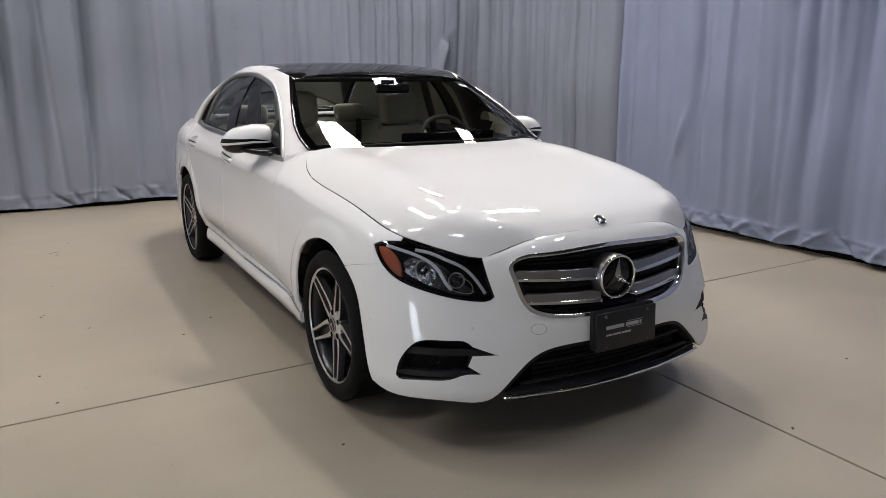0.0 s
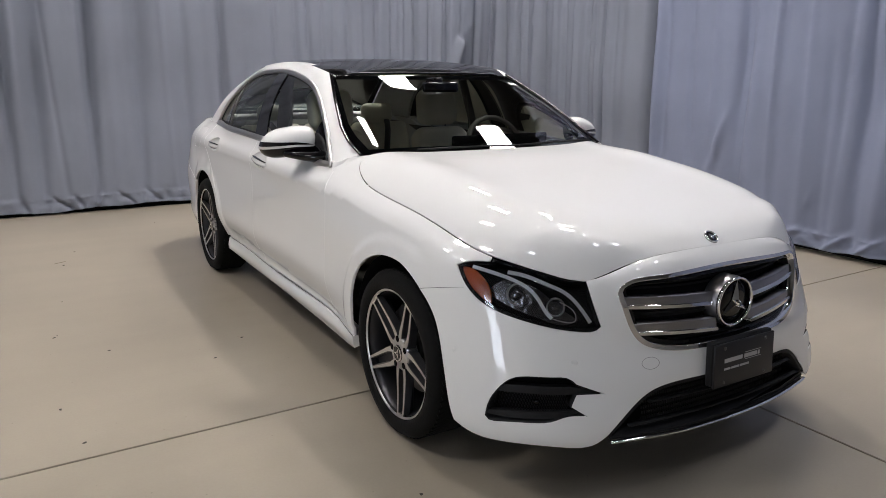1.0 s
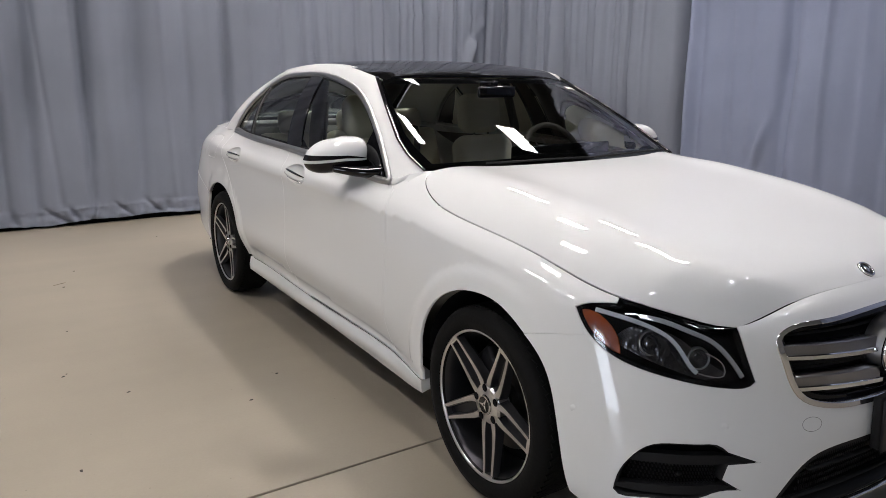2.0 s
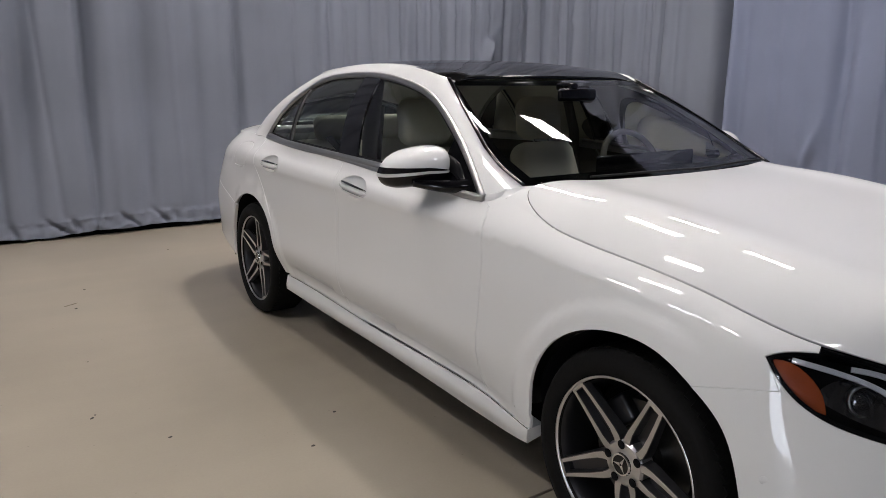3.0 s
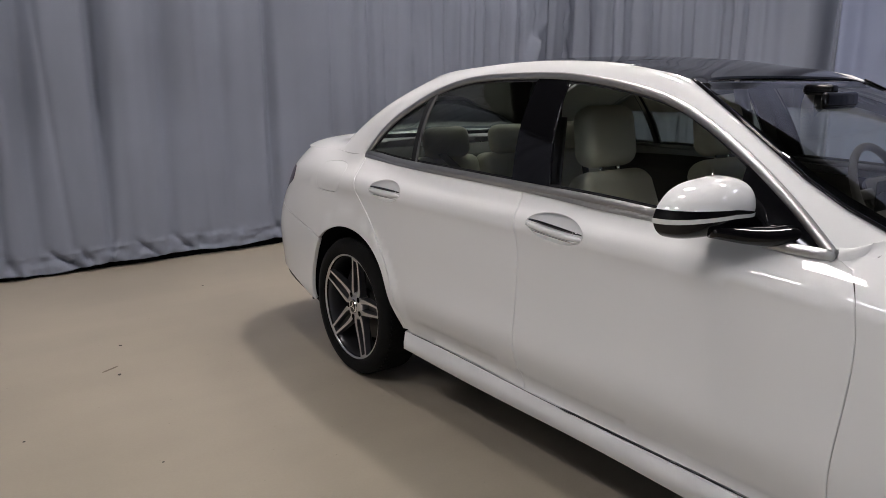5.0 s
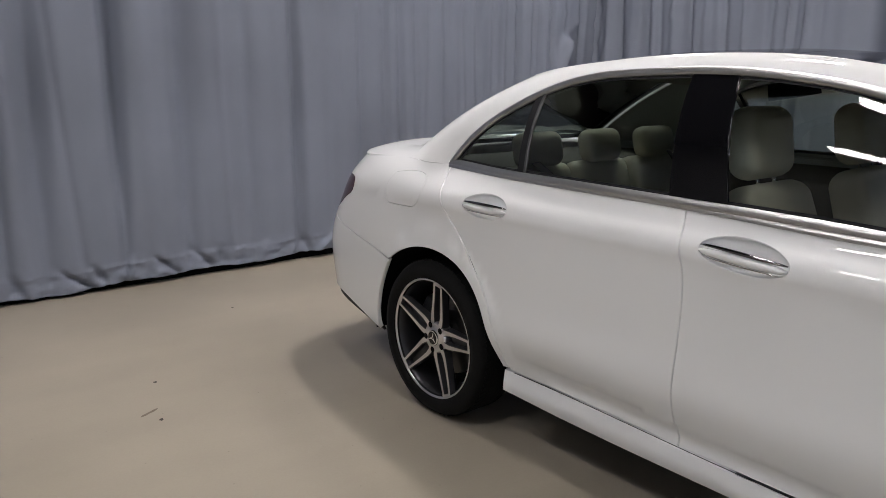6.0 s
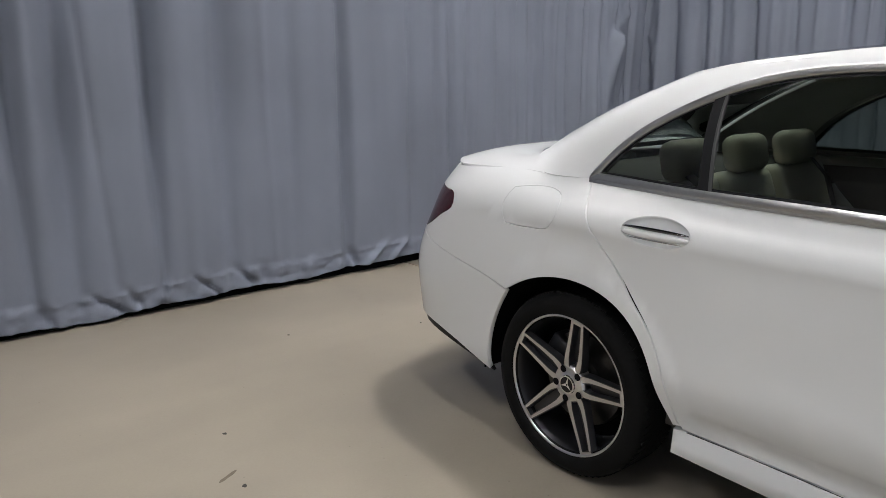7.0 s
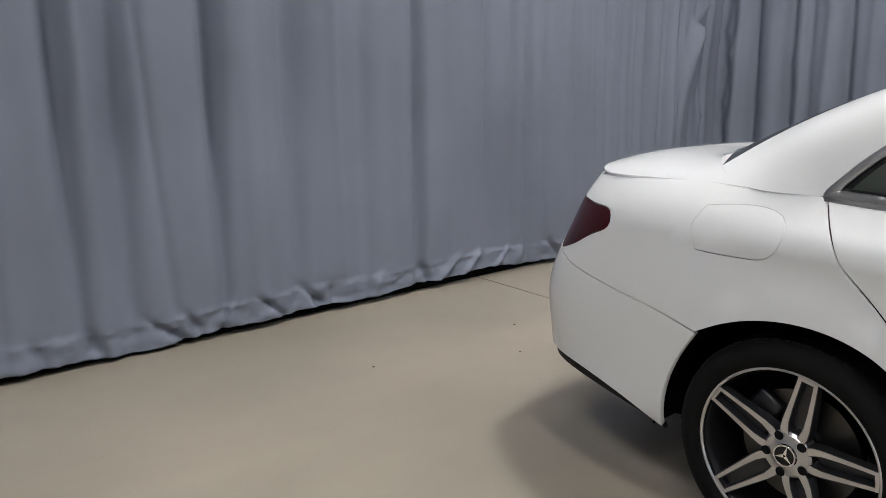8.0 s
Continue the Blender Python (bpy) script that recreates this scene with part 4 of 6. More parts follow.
skirt_low = side_run(BODY, [(2.515, .245), (2.40, .232), (1.4, .225), (.45, .222), (.396, .232)], (NOSE[8], NOSE[14]))
skirt = loop(side_run(BODY, [(.380, .291), (.660, .293), (1.40, .301), (1.758, .306), (2.12, .312), (2.515, .323)], (NOSE[8], NOSE[14])), skirt_low)
fender = shrink(BODY, fender, .0024)
fender[fender[:, 1] > 7.9, 1] = 8.0
quarter = shrink(BODY, quarter)
quarter[quarter[:, 1] > 7.9, 1] = 8.0
HANDLES = {"front": (1.700, 1.452, .952, .936), "rear": (2.712, 2.478, .950, .948)}


def handle_loop(y0, y1, z0, z1, grow=1.0):
    """The oval mouth of a handle's cup on the door."""
    th = np.linspace(0, 2 * math.pi, 40, endpoint=False)
    yc, zc, ry = (y0 + y1) / 2, (z0 + z1) / 2, abs(y1 - y0) / 2
    return BODY.find([1, 2], np.stack([yc + grow * ry * 1.05 * np.cos(th), zc + grow * ((z0 - z1) / 2 * np.cos(th) + .046 * np.sin(th))], 1), (NOSE[10], NOSE[15]))


for s in (-1, 1):
    panel("front_fender", BODY, [fender], PAINT, car, s, .02)
    door = panel("front_door", BODY, [shrink(BODY, front_door), handle_loop(*HANDLES["front"])], PAINT, car, s, .02)
    panel("door_lining", BODY, [shrink(BODY, front_door, .01)], CABIN_DARK, door, s, 0.08, 0, -.06, "dark inner lining")
    door = panel("rear_door", BODY, [shrink(BODY, rear_door), handle_loop(*HANDLES["rear"])], PAINT, car, s, .02)
    panel("door_lining", BODY, [shrink(BODY, rear_door, .01)], CABIN_DARK, door, s, 0.08, 0, -.06, "dark inner lining")
    if s < 0:
        q = panel("quarter_panel", BODY, [quarter, shrink(BODY, fuel, -.002)], PAINT, car, s, blend=quarter_blend)
        panel("fuel_flap", BODY, [shrink(BODY, fuel, .0018)], PAINT, q, s)
    else:
        panel("quarter_panel", BODY, [quarter], PAINT, car, s, blend=quarter_blend)
    sk = panel("side_skirt", BODY, [skirt], PAINT, car, s, step=.02, lip=.06, lift=.002)
    for v in sk.data.vertices:
        f = min(1, max(0, (.325 - v.co.z) / .05)) * min(1, max(0, (v.co.z - .20) / .05))
        v.co.x += s * .020 * f * min(1, max(0, (v.co.y - .34) / .45)) ** .7
    sk.data.normals_split_custom_set_from_vertices([(0, 0, 0)] * len(sk.data.vertices))
    sharp(sk, 40)
    # thin black bar in the gap between doors and skirt, for its shadow line
    line = side_run(BODY, [(.384, .2925), (.660, .2950), (1.40, .303), (1.758, .308), (2.12, .314), (2.47, .3245)], (NOSE[8], NOSE[14]))
    q, n = BODY.fold(line[:, 0], line[:, 1])
    bm = bmesh.new()
    tube(bm, [(s * abs(a[0] + b[0] * .0025), a[1], a[2]) for a, b in zip(q, n)], .0014, 6)
    part("sill_seal", bm, TRIM, car, "thin black bar standing in for the shadow line under the doors")

    # painted metal behind the head of the seam between wing and door
    panel("seam_backing", BODY, [loop(side_run(BODY, [(.672, .958), (.735, .962), (.765, .988), (.748, 1.003), (.700, .992), (.672, .974), (.672, .958)], (NOSE[9], NOSE[12])))], PAINT, car, s, .01, 0, -.0035)
    panel("sill_backing", BODY, [loop(side_run(BODY, [(.385, .302), (.47, .302), (.47, .36), (.385, .36), (.385, .302)], (NOSE[8], NOSE[12])))], PAINT, car, s, .01, 0, -.0035)

# bumpers go round to the other side
front_half = [V8(0, u_hood, 16), lamp_in, lamp_low[:-2], cut_low, arch_ff, run3(BODY, [(.866, -.432, .244), (.836, -.507, .217), (.778, -.628, .222), (.666, -.746, .226), (.566, -.797, .228), (.518, -.817, .262)])]
notch = run3(BODY, [(.518, -.817, .262), (.444, -.830, .335), (.361, -.844, .395), (.298, -.857, .412), (.159, -.879, .420), (.000, -.886, .424)])
half = loop(*front_half, notch)
half = half[1:]
front_bumper = loop(half, flip(half, 0))
grille_half = front_run(BODY, [(0, .779), (.10, .777), (.328, .768), (.42, .752), (.447, .726), (.442, .69), (.426, .635), (.385, .560), (.334, .536), (.174, .521), (0, .518)], (0, NOSE[4]))
grille_half[0, 0] = grille_half[-1, 0] = 0
grille = loop(grille_half[1:-1], flip(grille_half[1:-1], 0) * (1.04, 1))
fog = loop(run3(BODY, [(.827, -.559, .304), (.822, -.564, .345), (.794, -.591, .412), (.765, -.622, .448), (.721, -.665, .460), (.660, -.710, .460), (.622, -.734, .456), (.600, -.750, .436)]),
           straight(BODY, [(.600, -.750, .436), (.514, -.795, .399), (.604, -.756, .400), (.622, -.756, .364), (.576, -.785, .330)]),
           run3(BODY, [(.576, -.785, .330), (.648, -.750, .328), (.676, -.735, .316), (.733, -.690, .306), (.804, -.603, .293), (.822, -.568, .294), (.827, -.559, .304)]))
fog_other = fog * (-1, 1)
bumper = panel("front_bumper", BODY, [shrink(BODY, front_bumper, .0012), grille, fog, fog_other], PAINT, car, step=.025, lip=.02)
rear_half = [cut_rear, tail_edge[:1]]
back = run3(BODY, [(.738, 3.912, .762), (.60, 4.0, .765), (.3, 4.04, .768), (0, 4.05, .769)])
low_back = run3(BODY, [(.868, 3.345, .276), (.872, 3.458, .315), (.859, 3.617, .352), (.828, 3.777, .371), (.743, 3.941, .374), (.5, 4.055, .376), (0, 4.095, .376)])
C1 = NOSE[20]
half = loop(low_back[::-1], arch_rr[::-1], cut_rear, back)[:-1]
rear_bumper = loop(half, flip(half, C1))
panel("rear_bumper", BODY, [shrink(BODY, rear_bumper, .0012)], PAINT, car, lip=.02)
half = loop(back[::-1], tail_edge[:1], run3(BODY, [(.738, 3.912, .762), (.62, 3.95, .86), (.60, 3.91, .93), (.690, 3.845, .960)]), V8(u_tail, C1))
half = half[1:-1]
panel("boot_face", BODY, [shrink(BODY, loop(half, flip(half, C1)))], PAINT, car)
val = loop(low_back, np.maximum(low_back[::-1] - (0, .42), (0, .05)))
for s in (-1, 1):
    panel("rear_valance", BODY, [val], TRIM, car, s, lift=-.012)

# bonnet, boot lid, roof
u = lambda a, b, v: np.stack([np.linspace(a, b, 40), np.full(40, v)], 1)
w = lambda c, a, b: np.stack([np.full(40, c), np.linspace(a, b, 40)], 1)
rect = lambda a, b, c, d: loop(u(a, b, c), w(b, c, d), u(b, a, d), w(a, d, c))
# its rear corners are rounded off, and the wings run in behind them to the windscreen
corner = smooth([(1, HOOD.v1 - .24), (.988, HOOD.v1 - .14), (.955, HOOD.v1 - .06), (.915, HOOD.v1 - .018), (.885, HOOD.v1)], .01)
outline = loop(u(-1, 1, 0), w(1, 0, HOOD.v1 - .24), corner, u(.885, -.885, HOOD.v1), corner[::-1] * (-1, 1), w(-1, HOOD.v1 - .24, 0))
hood = panel("bonnet", HOOD, [shrink(HOOD, outline, .0042)], PAINT, car, lip=.02)
for s in (-1, 1):
    panel("wing_top", HOOD, [shrink(HOOD, loop(w(1, HOOD.v1 - .24, HOOD.v1), u(1, .885, HOOD.v1), corner[::-1]), .0002)], PAINT, car, s, .02, .004, 0, "white wing tip behind the bonnet corner")
panel("boot_lid", TRUNK, [shrink(TRUNK, rect(-1, 1, 0, .5), .0008)], PAINT, car, step=.025, lip=.05, label="white boot lid with a small lip spoiler")
panel("roof_visor", ROOF, [loop(u(-.985, .985, 0), w(.985, 0, .09), u(.985, .925, .12), w(.925, .12, .225), u(.925, -.925, .225), w(-.925, .225, .12), u(-.925, -.985, .12), w(-.985, .09, 0))], ROOF_GLASS, car, label="gloss black glass strip behind the windscreen")
panel("roof_glass", ROOF, [rect(-.925, .925, .231, 1.39)], ROOF_GLASS, car, label="gloss black glass roof panel")
panel("headliner", ROOF, [rect(-.98, .98, .05, 1.36)], LINING, car, step=.1, lip=0, lift=-.035)
for s in (-1, 1):
    panel("roof_rail", ROOF, [loop(u(.99, 1, 0), w(1, 0, 1.4), u(1, .93, 1.4), w(.93, 1.4, .125), u(.93, .99, .125), w(.99, .125, 0))], PAINT, car, s, blend=rail_blend)

# the corner between bonnet, wing and windscreen pillar
for s in (-1, 1):
    a = BODY.at(np.linspace(NOSE[10] - .022, NOSE[10] + .070, 14), np.full(14, 8.0))
    b = CABIN.at(np.linspace(.57, .768, 14), np.zeros(14))
    b[:, 2] += .001
    bm = bmesh.new()
    rows = [[bm.verts.new(Vector((p + (q - p) * f + np.array([.006, 0, .010]) * math.sin(math.pi * f)) * np.array([s, 1, 1]))) for f in np.linspace(-.06, 1.04, 8)] for p, q in zip(a, b)]
    for ra, rb in zip(rows, rows[1:]):
        for k in range(7):
            bm.faces.new((ra[k], rb[k], rb[k + 1], ra[k + 1]))
    bmesh.ops.recalc_face_normals(bm, faces=bm.faces)
    if bm.faces[:][40].normal.z < 0:
        bmesh.ops.reverse_faces(bm, faces=bm.faces)
    part("wing_corner", bm, PAINT, car, "white corner between bonnet and pillar")

# cabin sides
U = CABIN_U
dlo_arc = CABIN.find([1, 2], smooth([(2.968, 1.064), (2.900, 1.142), (2.826, 1.211), (2.716, 1.282), (2.593, 1.341), (2.461, 1.388), (2.276, 1.422), (2.08, 1.431), (1.867, 1.432), (1.579, 1.405), (1.318, 1.346), (1.084, 1.240), (.852, 1.095), (.725, .998)]), (U[3], U[12]))
u_a, u_c = dlo_arc[-1, 0], dlo_arc[0, 0]
V0 = lambda a, b, n=60: np.stack([np.linspace(a, b, n), np.full(n, .0)], 1)
front_edge = np.stack([np.interp(np.linspace(0, 3, 40), [0, .5, 1, 2, 3], [.634, .662, .676, .676, .672]), np.linspace(0, 3, 40)], 1)
frame_loop = loop(front_edge, u(.672, U[12], 3.0), w(U[12], 3, 0), V0(U[12], u_c, 12), dlo_arc, V0(u_a, .634, 8))
dlo = loop(dlo_arc, V0(u_a, u_c))
inner = shrink(CABIN, dlo, .021)


def cut(lp, a, b):
    """The part of a loop of the side glass between two slanting lines (y at belt, y at rail)."""
    poly = [tuple(q) for q in CABIN.at(lp[:, 0], lp[:, 1])[:, 1:]]
    for line, sign in ((a, 1), (b, -1)):
        far = lambda q: sign * (q[0] - line[0] - (line[1] - line[0]) * (q[1] - 1.05) / .38)
        kept = []
        for q, r in zip(poly, poly[1:] + poly[:1]):
            fq, fr = far(q), far(r)
            if fq >= 0:
                kept.append(q)
            if fq * fr < 0:
                f = fq / (fq - fr)
                kept.append((q[0] + f * (r[0] - q[0]), q[1] + f * (r[1] - q[1])))
        poly = kept
    fine = []
    for q, r in zip(poly, poly[1:] + poly[:1]):
        n = max(1, int(math.hypot(r[0] - q[0], r[1] - q[1]) / .025))
        fine += [(q[0] + k / n * (r[0] - q[0]), q[1] + k / n * (r[1] - q[1])) for k in range(n)]
    return loop(CABIN.find([1, 2], fine, (U[3], U[12])))


for s in (-1, 1):
    panel("cabin_frame", CABIN, [frame_loop], PAINT, car, s, lip=.02, blend=pillar_blend)
    mid = shrink(CABIN, dlo, .011)
    q, n = CABIN.fold(mid[:, 0], mid[:, 1])
    q = (q + n * .002) * (s, 1, 1)
    bm = bmesh.new()
    tube(bm, [tuple(v) for v in q], .0145, 10, .7, True, (s, 0, .35))
    part("window_surround", bm, SATIN, car, "satin chrome window surround")
    glassy = shrink(CABIN, dlo, .016)
    panel("quarter_light", CABIN, [cut(glassy, (2.485, 2.555), (9, 9))], GLASS_REAR, car, s, .06, 0, -.006)
    panel("rear_door_window", CABIN, [cut(glassy, (1.845, 1.925), (2.47, 2.54))], GLASS_REAR, car, s, .06, 0, -.006)
    panel("front_door_window", CABIN, [cut(glassy, (-9, -9), (1.675, 1.785))], GLASS_SIDE, car, s, .06, 0, -.006)
    panel("centre_pillar", CABIN, [cut(glassy, (1.668, 1.775), (1.852, 1.925))], BLACK_GLOSS, car, s, .06, .01, .001, "gloss black pillar cover")
    panel("window_divider", CABIN, [cut(glassy, (2.471, 2.541), (2.506, 2.576))], TRIM, car, s, .06, .01, .002, "black bar between the panes")
    panel("divider_edge", CABIN, [cut(glassy, (2.464, 2.534), (2.471, 2.541))], GREY_BAR, car, s, .06, .01, .003, "thin grey metal edge")
    panel("window_seal", CABIN, [glassy, shrink(CABIN, dlo, .040)], TRIM, car, s, .05, 0, -.004, "black rubber round the panes")
    q, n = BODY.fold(np.linspace(NOSE[10] + .075, u_door + .012, 70), np.full(70, 7.96))
    bm = bmesh.new()
    tube(bm, [tuple(v) for v in (q + n * .002) * (s, 1, 1)], .0095, 10, .6, False, (s * .8, 0, .6))
    part("belt_trim", bm, SATIN, car, "satin chrome strip along the window sill")
    panel("mirror_sail", CABIN, [cut(glassy, (-9, -9), (1.00, 1.06))], BLACK_GLOSS, car, s, .06, .01, .001)

# the pressed metal round the rear pillar's foot is one smooth form: even out the normals over the joins
JOINED = [o for o in car.children if o.name.split(".")[0] in ("quarter_panel", "cabin_frame", "boot_lid")]
sets = [SKIN[nm][i] for nm, i in [(o.name.split(".")[0], int(o.name[-3:]) if o.name[-4:-3] == "." else 0) for o in JOINED]]
everyp, everyn = np.concatenate([a[:c] for a, b, c in sets]), np.concatenate([b[:c] for a, b, c in sets])
zone = (everyp[:, 1] > 2.85) & (everyp[:, 2] > .96)
everyp, everyn = everyp[zone], everyn[zone]
for o, (a, b, c) in zip(JOINED, sets):
    b = b.copy()
    for k in np.nonzero((a[:c, 1] > 2.95) & (a[:c, 2] > 1.0) & (a[:c, 2] < 1.25) & (a[:c, 1] < 3.62) & (np.abs(a[:c, 0]) > .55))[0]:
        near = ((everyp - a[k]) ** 2).sum(1)
        wt = np.exp(-near / (2 * .05 ** 2)) * (near < .02)
        m = (everyn * wt[:, None]).sum(0)
        fade = min(1, (a[k, 1] - 2.95) / .08) * min(1, (3.62 - a[k, 1]) / .15) * min(1, (1.25 - a[k, 2]) / .08)
        m = b[k] * (1 - fade) + m / np.linalg.norm(m) * fade
        b[k] = m / np.linalg.norm(m)
    o.data.normals_split_custom_set_from_vertices(b.tolist())

# windscreen and rear window
for nm, edge, low, mat in (("windscreen", front_edge - (.005, 0), .24, GLASS_FRONT), ("rear_window", np.stack([np.full(40, 2 * U[14] - U[12] - .004), np.linspace(0, 3, 40)], 1), .15, GLASS_REAR)):
    centre = 0 if nm == "windscreen" else U[14]
    edge = np.stack([edge[:, 0], edge[:, 1] * .999], 1)
    outer = loop(edge, flip(edge, centre))
    in_edge = np.stack([edge[:, 0] - .03, low + (2.87 - low) * edge[:, 1] / 3], 1)
    pane = panel(nm, CABIN, [outer], mat, car, step=.06, lip=0, lift=-.002)
    panel("black_border", CABIN, [shrink(CABIN, outer, .0005), loop(in_edge, flip(in_edge, centre))], BLACK_GLOSS, pane, step=.06, lip=0, lift=-.006)
for s in (-1, 1):
    q, n = CABIN.fold(front_edge[:, 0] - .004, front_edge[:, 1])
    bm = bmesh.new()
    tube(bm, [tuple(v) for v in (q + n * .003) * (s, 1, 1)], .009, 8, .5)
    part("screen_moulding", bm, BLACK_GLOSS, car, "black windscreen moulding")


# wheels
def wheel():
    hub = new("wheel")
    bm = bmesh.new()
    prof = [(.247, .086), (.259, .097), (.268, .106), (.292, .111), (.318, .106), (.333, .085), (.338, .06), (.3385, 0), (.338, -.06), (.333, -.085), (.318, -.108), (.26, -.114), (.247, -.10)]
    lathe(bm, prof, 72)
    tyre = part("tyre", bm, RUBBER, hub)
    bm = bmesh.new()
    for k in range(4):
        for i in range(72):
            a = 2 * math.pi * (i + .5 * (k % 2)) / 72
            x = (-.062, -.022, .022, .062)[k]
            m = Matrix.Rotation(a, 4, "X") @ Matrix.Translation((x, 0, .3375)) @ Matrix.Rotation(.35 if k % 2 else -.35, 4, "Z")
            box(bm, (-.016, -.010, -.004), (.016, .010, .0012), 0, 1, m)
    part("tread", bm, RUBBER, tyre, smooth_faces=False)
    bm = bmesh.new()
    lathe(bm, [(.2385, .084), (.247, .098), (.252, .098), (.252, .092), (.243, .084), (.232, .065), (.226, .03), (.222, -.05), (.232, -.10), (.24, -.10)], 72)
    barrel = sharp(part("rim_barrel", bm, BARREL, hub, "grey alloy rim barrel"))
    bm = bmesh.new()
    lathe(bm, [(.241, .094), (.2445, .099), (.249, .099), (.2515, .096)], 72)
    part("rim_edge", bm, ALLOY, hub, "bright machined rim edge")
    for i in range(5):
        spin = Matrix.Rotation(2 * math.pi * i / 5, 4, "X")
        spoke = None
        for mat, grow, nm in ((ALLOY_DARK, .0, "spoke"), (ALLOY, -.003, "spoke_face")):
            bm = bmesh.new()
            for sd in (-1, 1):
                path = [(.048, .019, .0135), (.070, .0265, .0120), (.095, .0290, .0098), (.14, .0270, .0080), (.19, .0240, .0070), (.225, .0218, .0066), (.243, .0205, .0066)]
                rows = []
                for r, off, hw in path:
                    hw = hw + grow * .6
                    f = max(0, r - .05) / .19
                    xo = .074 + .020 * f ** 1.5 + (.0012 if nm == "spoke_face" else 0)
                    xi = (xo - .0015) if nm == "spoke_face" else (.035 + .035 * f)
                    y0, y1 = sd * off - hw, sd * off + hw
                    spread = 0 if nm == "spoke_face" else .003
                    rows.append([bm.verts.new(v) for v in ((xi, y0 - spread, r), (xo, y0, r), (xo, y1, r), (xi, y1 + spread, r))])
                for ra, rb in zip(rows, rows[1:]):
                    for k in range(4):
                        bm.faces.new((ra[k], ra[(k + 1) % 4], rb[(k + 1) % 4], rb[k]))
                bm.faces.new(rows[0])
                bm.faces.new(rows[-1][::-1])
            top = .0945 if nm == "spoke" else .0955
            box(bm, (top - (.02 if nm == "spoke" else .0015), -.026, .232), (top, .026, .2425), 0)
            bmesh.ops.recalc_face_normals(bm, faces=bm.faces)
            bmesh.ops.transform(bm, matrix=spin, verts=bm.verts)
            o = part(nm, bm, mat, hub if spoke is None else spoke, "machined silver spoke face" if spoke else "twin spoke, grey sided", False)
            spoke = spoke or o
        # the recessed web between the two arms
        bm = bmesh.new()
        box(bm, (.030, -.025, .080), (.050, .025, .235), .004, 1, Matrix.Translation((0, 0, .085)) @ Matrix.Rotation(radians(6), 4, "Y") @ Matrix.Translation((0, 0, -.085)))
        bmesh.ops.transform(bm, matrix=spin, verts=bm.verts)
        part("web", bm, BARREL, spoke, "dark recessed web", False)
        bm = bmesh.new()
        lathe(bm, [(.0, .068), (.0085, .068), (.0085, .060), (.012, .060)], 12)
        a = 2 * math.pi * (i + .5) / 5
        bmesh.ops.translate(bm, verts=bm.verts, vec=(.004, .056 * math.sin(a), .056 * math.cos(a)))
        part("wheel_bolt", bm, STEEL, hub)
    bm = bmesh.new()
    lathe(bm, [(.0, .083), (.036, .081), (.040, .078), (.060, .077), (.067, .070), (.068, .03)], 60)
    boss = sharp(part("hub_boss", bm, ALLOY, hub))
    for i in range(5):
        bm = bmesh.new()
        lathe(bm, [(.0, .0785), (.0115, .0785), (.013, .0775)], 16)
        a = 2 * math.pi * (i + .5) / 5
        bmesh.ops.translate(bm, verts=bm.verts, vec=(.0015, .055 * math.sin(a), .055 * math.cos(a)))
        part("bolt_hole", bm, DARK, boss, "dark bolt hole")
    bm = bmesh.new()
    lathe(bm, [(.0, .0865), (.024, .0865), (.031, .0845), (.034, .080)], 36)
    cap = part("hub_cap", bm, BLACK_GLOSS, hub, "black and silver hub cap")
    bm = bmesh.new()
    lathe(bm, [(.027, .0872), (.031, .0872), (.033, .084)], 36)
    for k in range(3):
        m = Matrix.Rotation(2 * math.pi * k / 3, 4, "X")
        vs = [bm.verts.new(m @ Vector(v)) for v in ((.0872, -.005, .003), (.0872, 0, .028), (.0872, .005, .003))]
        bm.faces.new(vs)
    part("cap_emblem", bm, CHROME, cap, smooth_faces=False)
    bm = bmesh.new()
    lathe(bm, [(.0, .02), (.07, .02), (.075, .0), (.165, .0), (.168, -.01), (.168, -.03), (.05, -.03)], 60)
    sharp(part("brake_disc", bm, STEEL, hub))
    bm = bmesh.new()
    lathe(bm, [(.05, -.05), (.22, -.05)], 40)
    part("back_plate", bm, DARK, hub)
    bm = bmesh.new()
    box(bm, (-.045, -.07, .09), (.03, .07, .175), .012)
    bmesh.ops.transform(bm, matrix=Matrix.Rotation(1.2, 4, "X"), verts=bm.verts)
    part("brake_caliper", bm, BARREL, hub)
    # a nineteen-inch rim: everything inside the tyre
    for ob in hub.children_recursive:
        if ob.name.split(".")[0] not in ("tyre", "tread"):
            for v in ob.data.vertices:
                v.co.y *= 1.04
                v.co.z *= 1.04
    hub.parent = car
    return hub


WHEEL = wheel()
FIRST = [(-.777, 0, .339, .47), (-.785, 2.939, .339, .19), (.777, 0, .339, 0), (.785, 2.939, .339, .2)]
for i, (x, y, z, a) in enumerate(FIRST):
    m = Matrix.Translation((x, y, z)) @ Matrix.Rotation(a, 4, "X") @ (Matrix.Rotation(math.pi, 4, "Z") if x < 0 else Matrix.Identity(4))
    if i == 0:
        WHEEL.matrix_basis = m
    else:
        copy_thing(WHEEL, m)

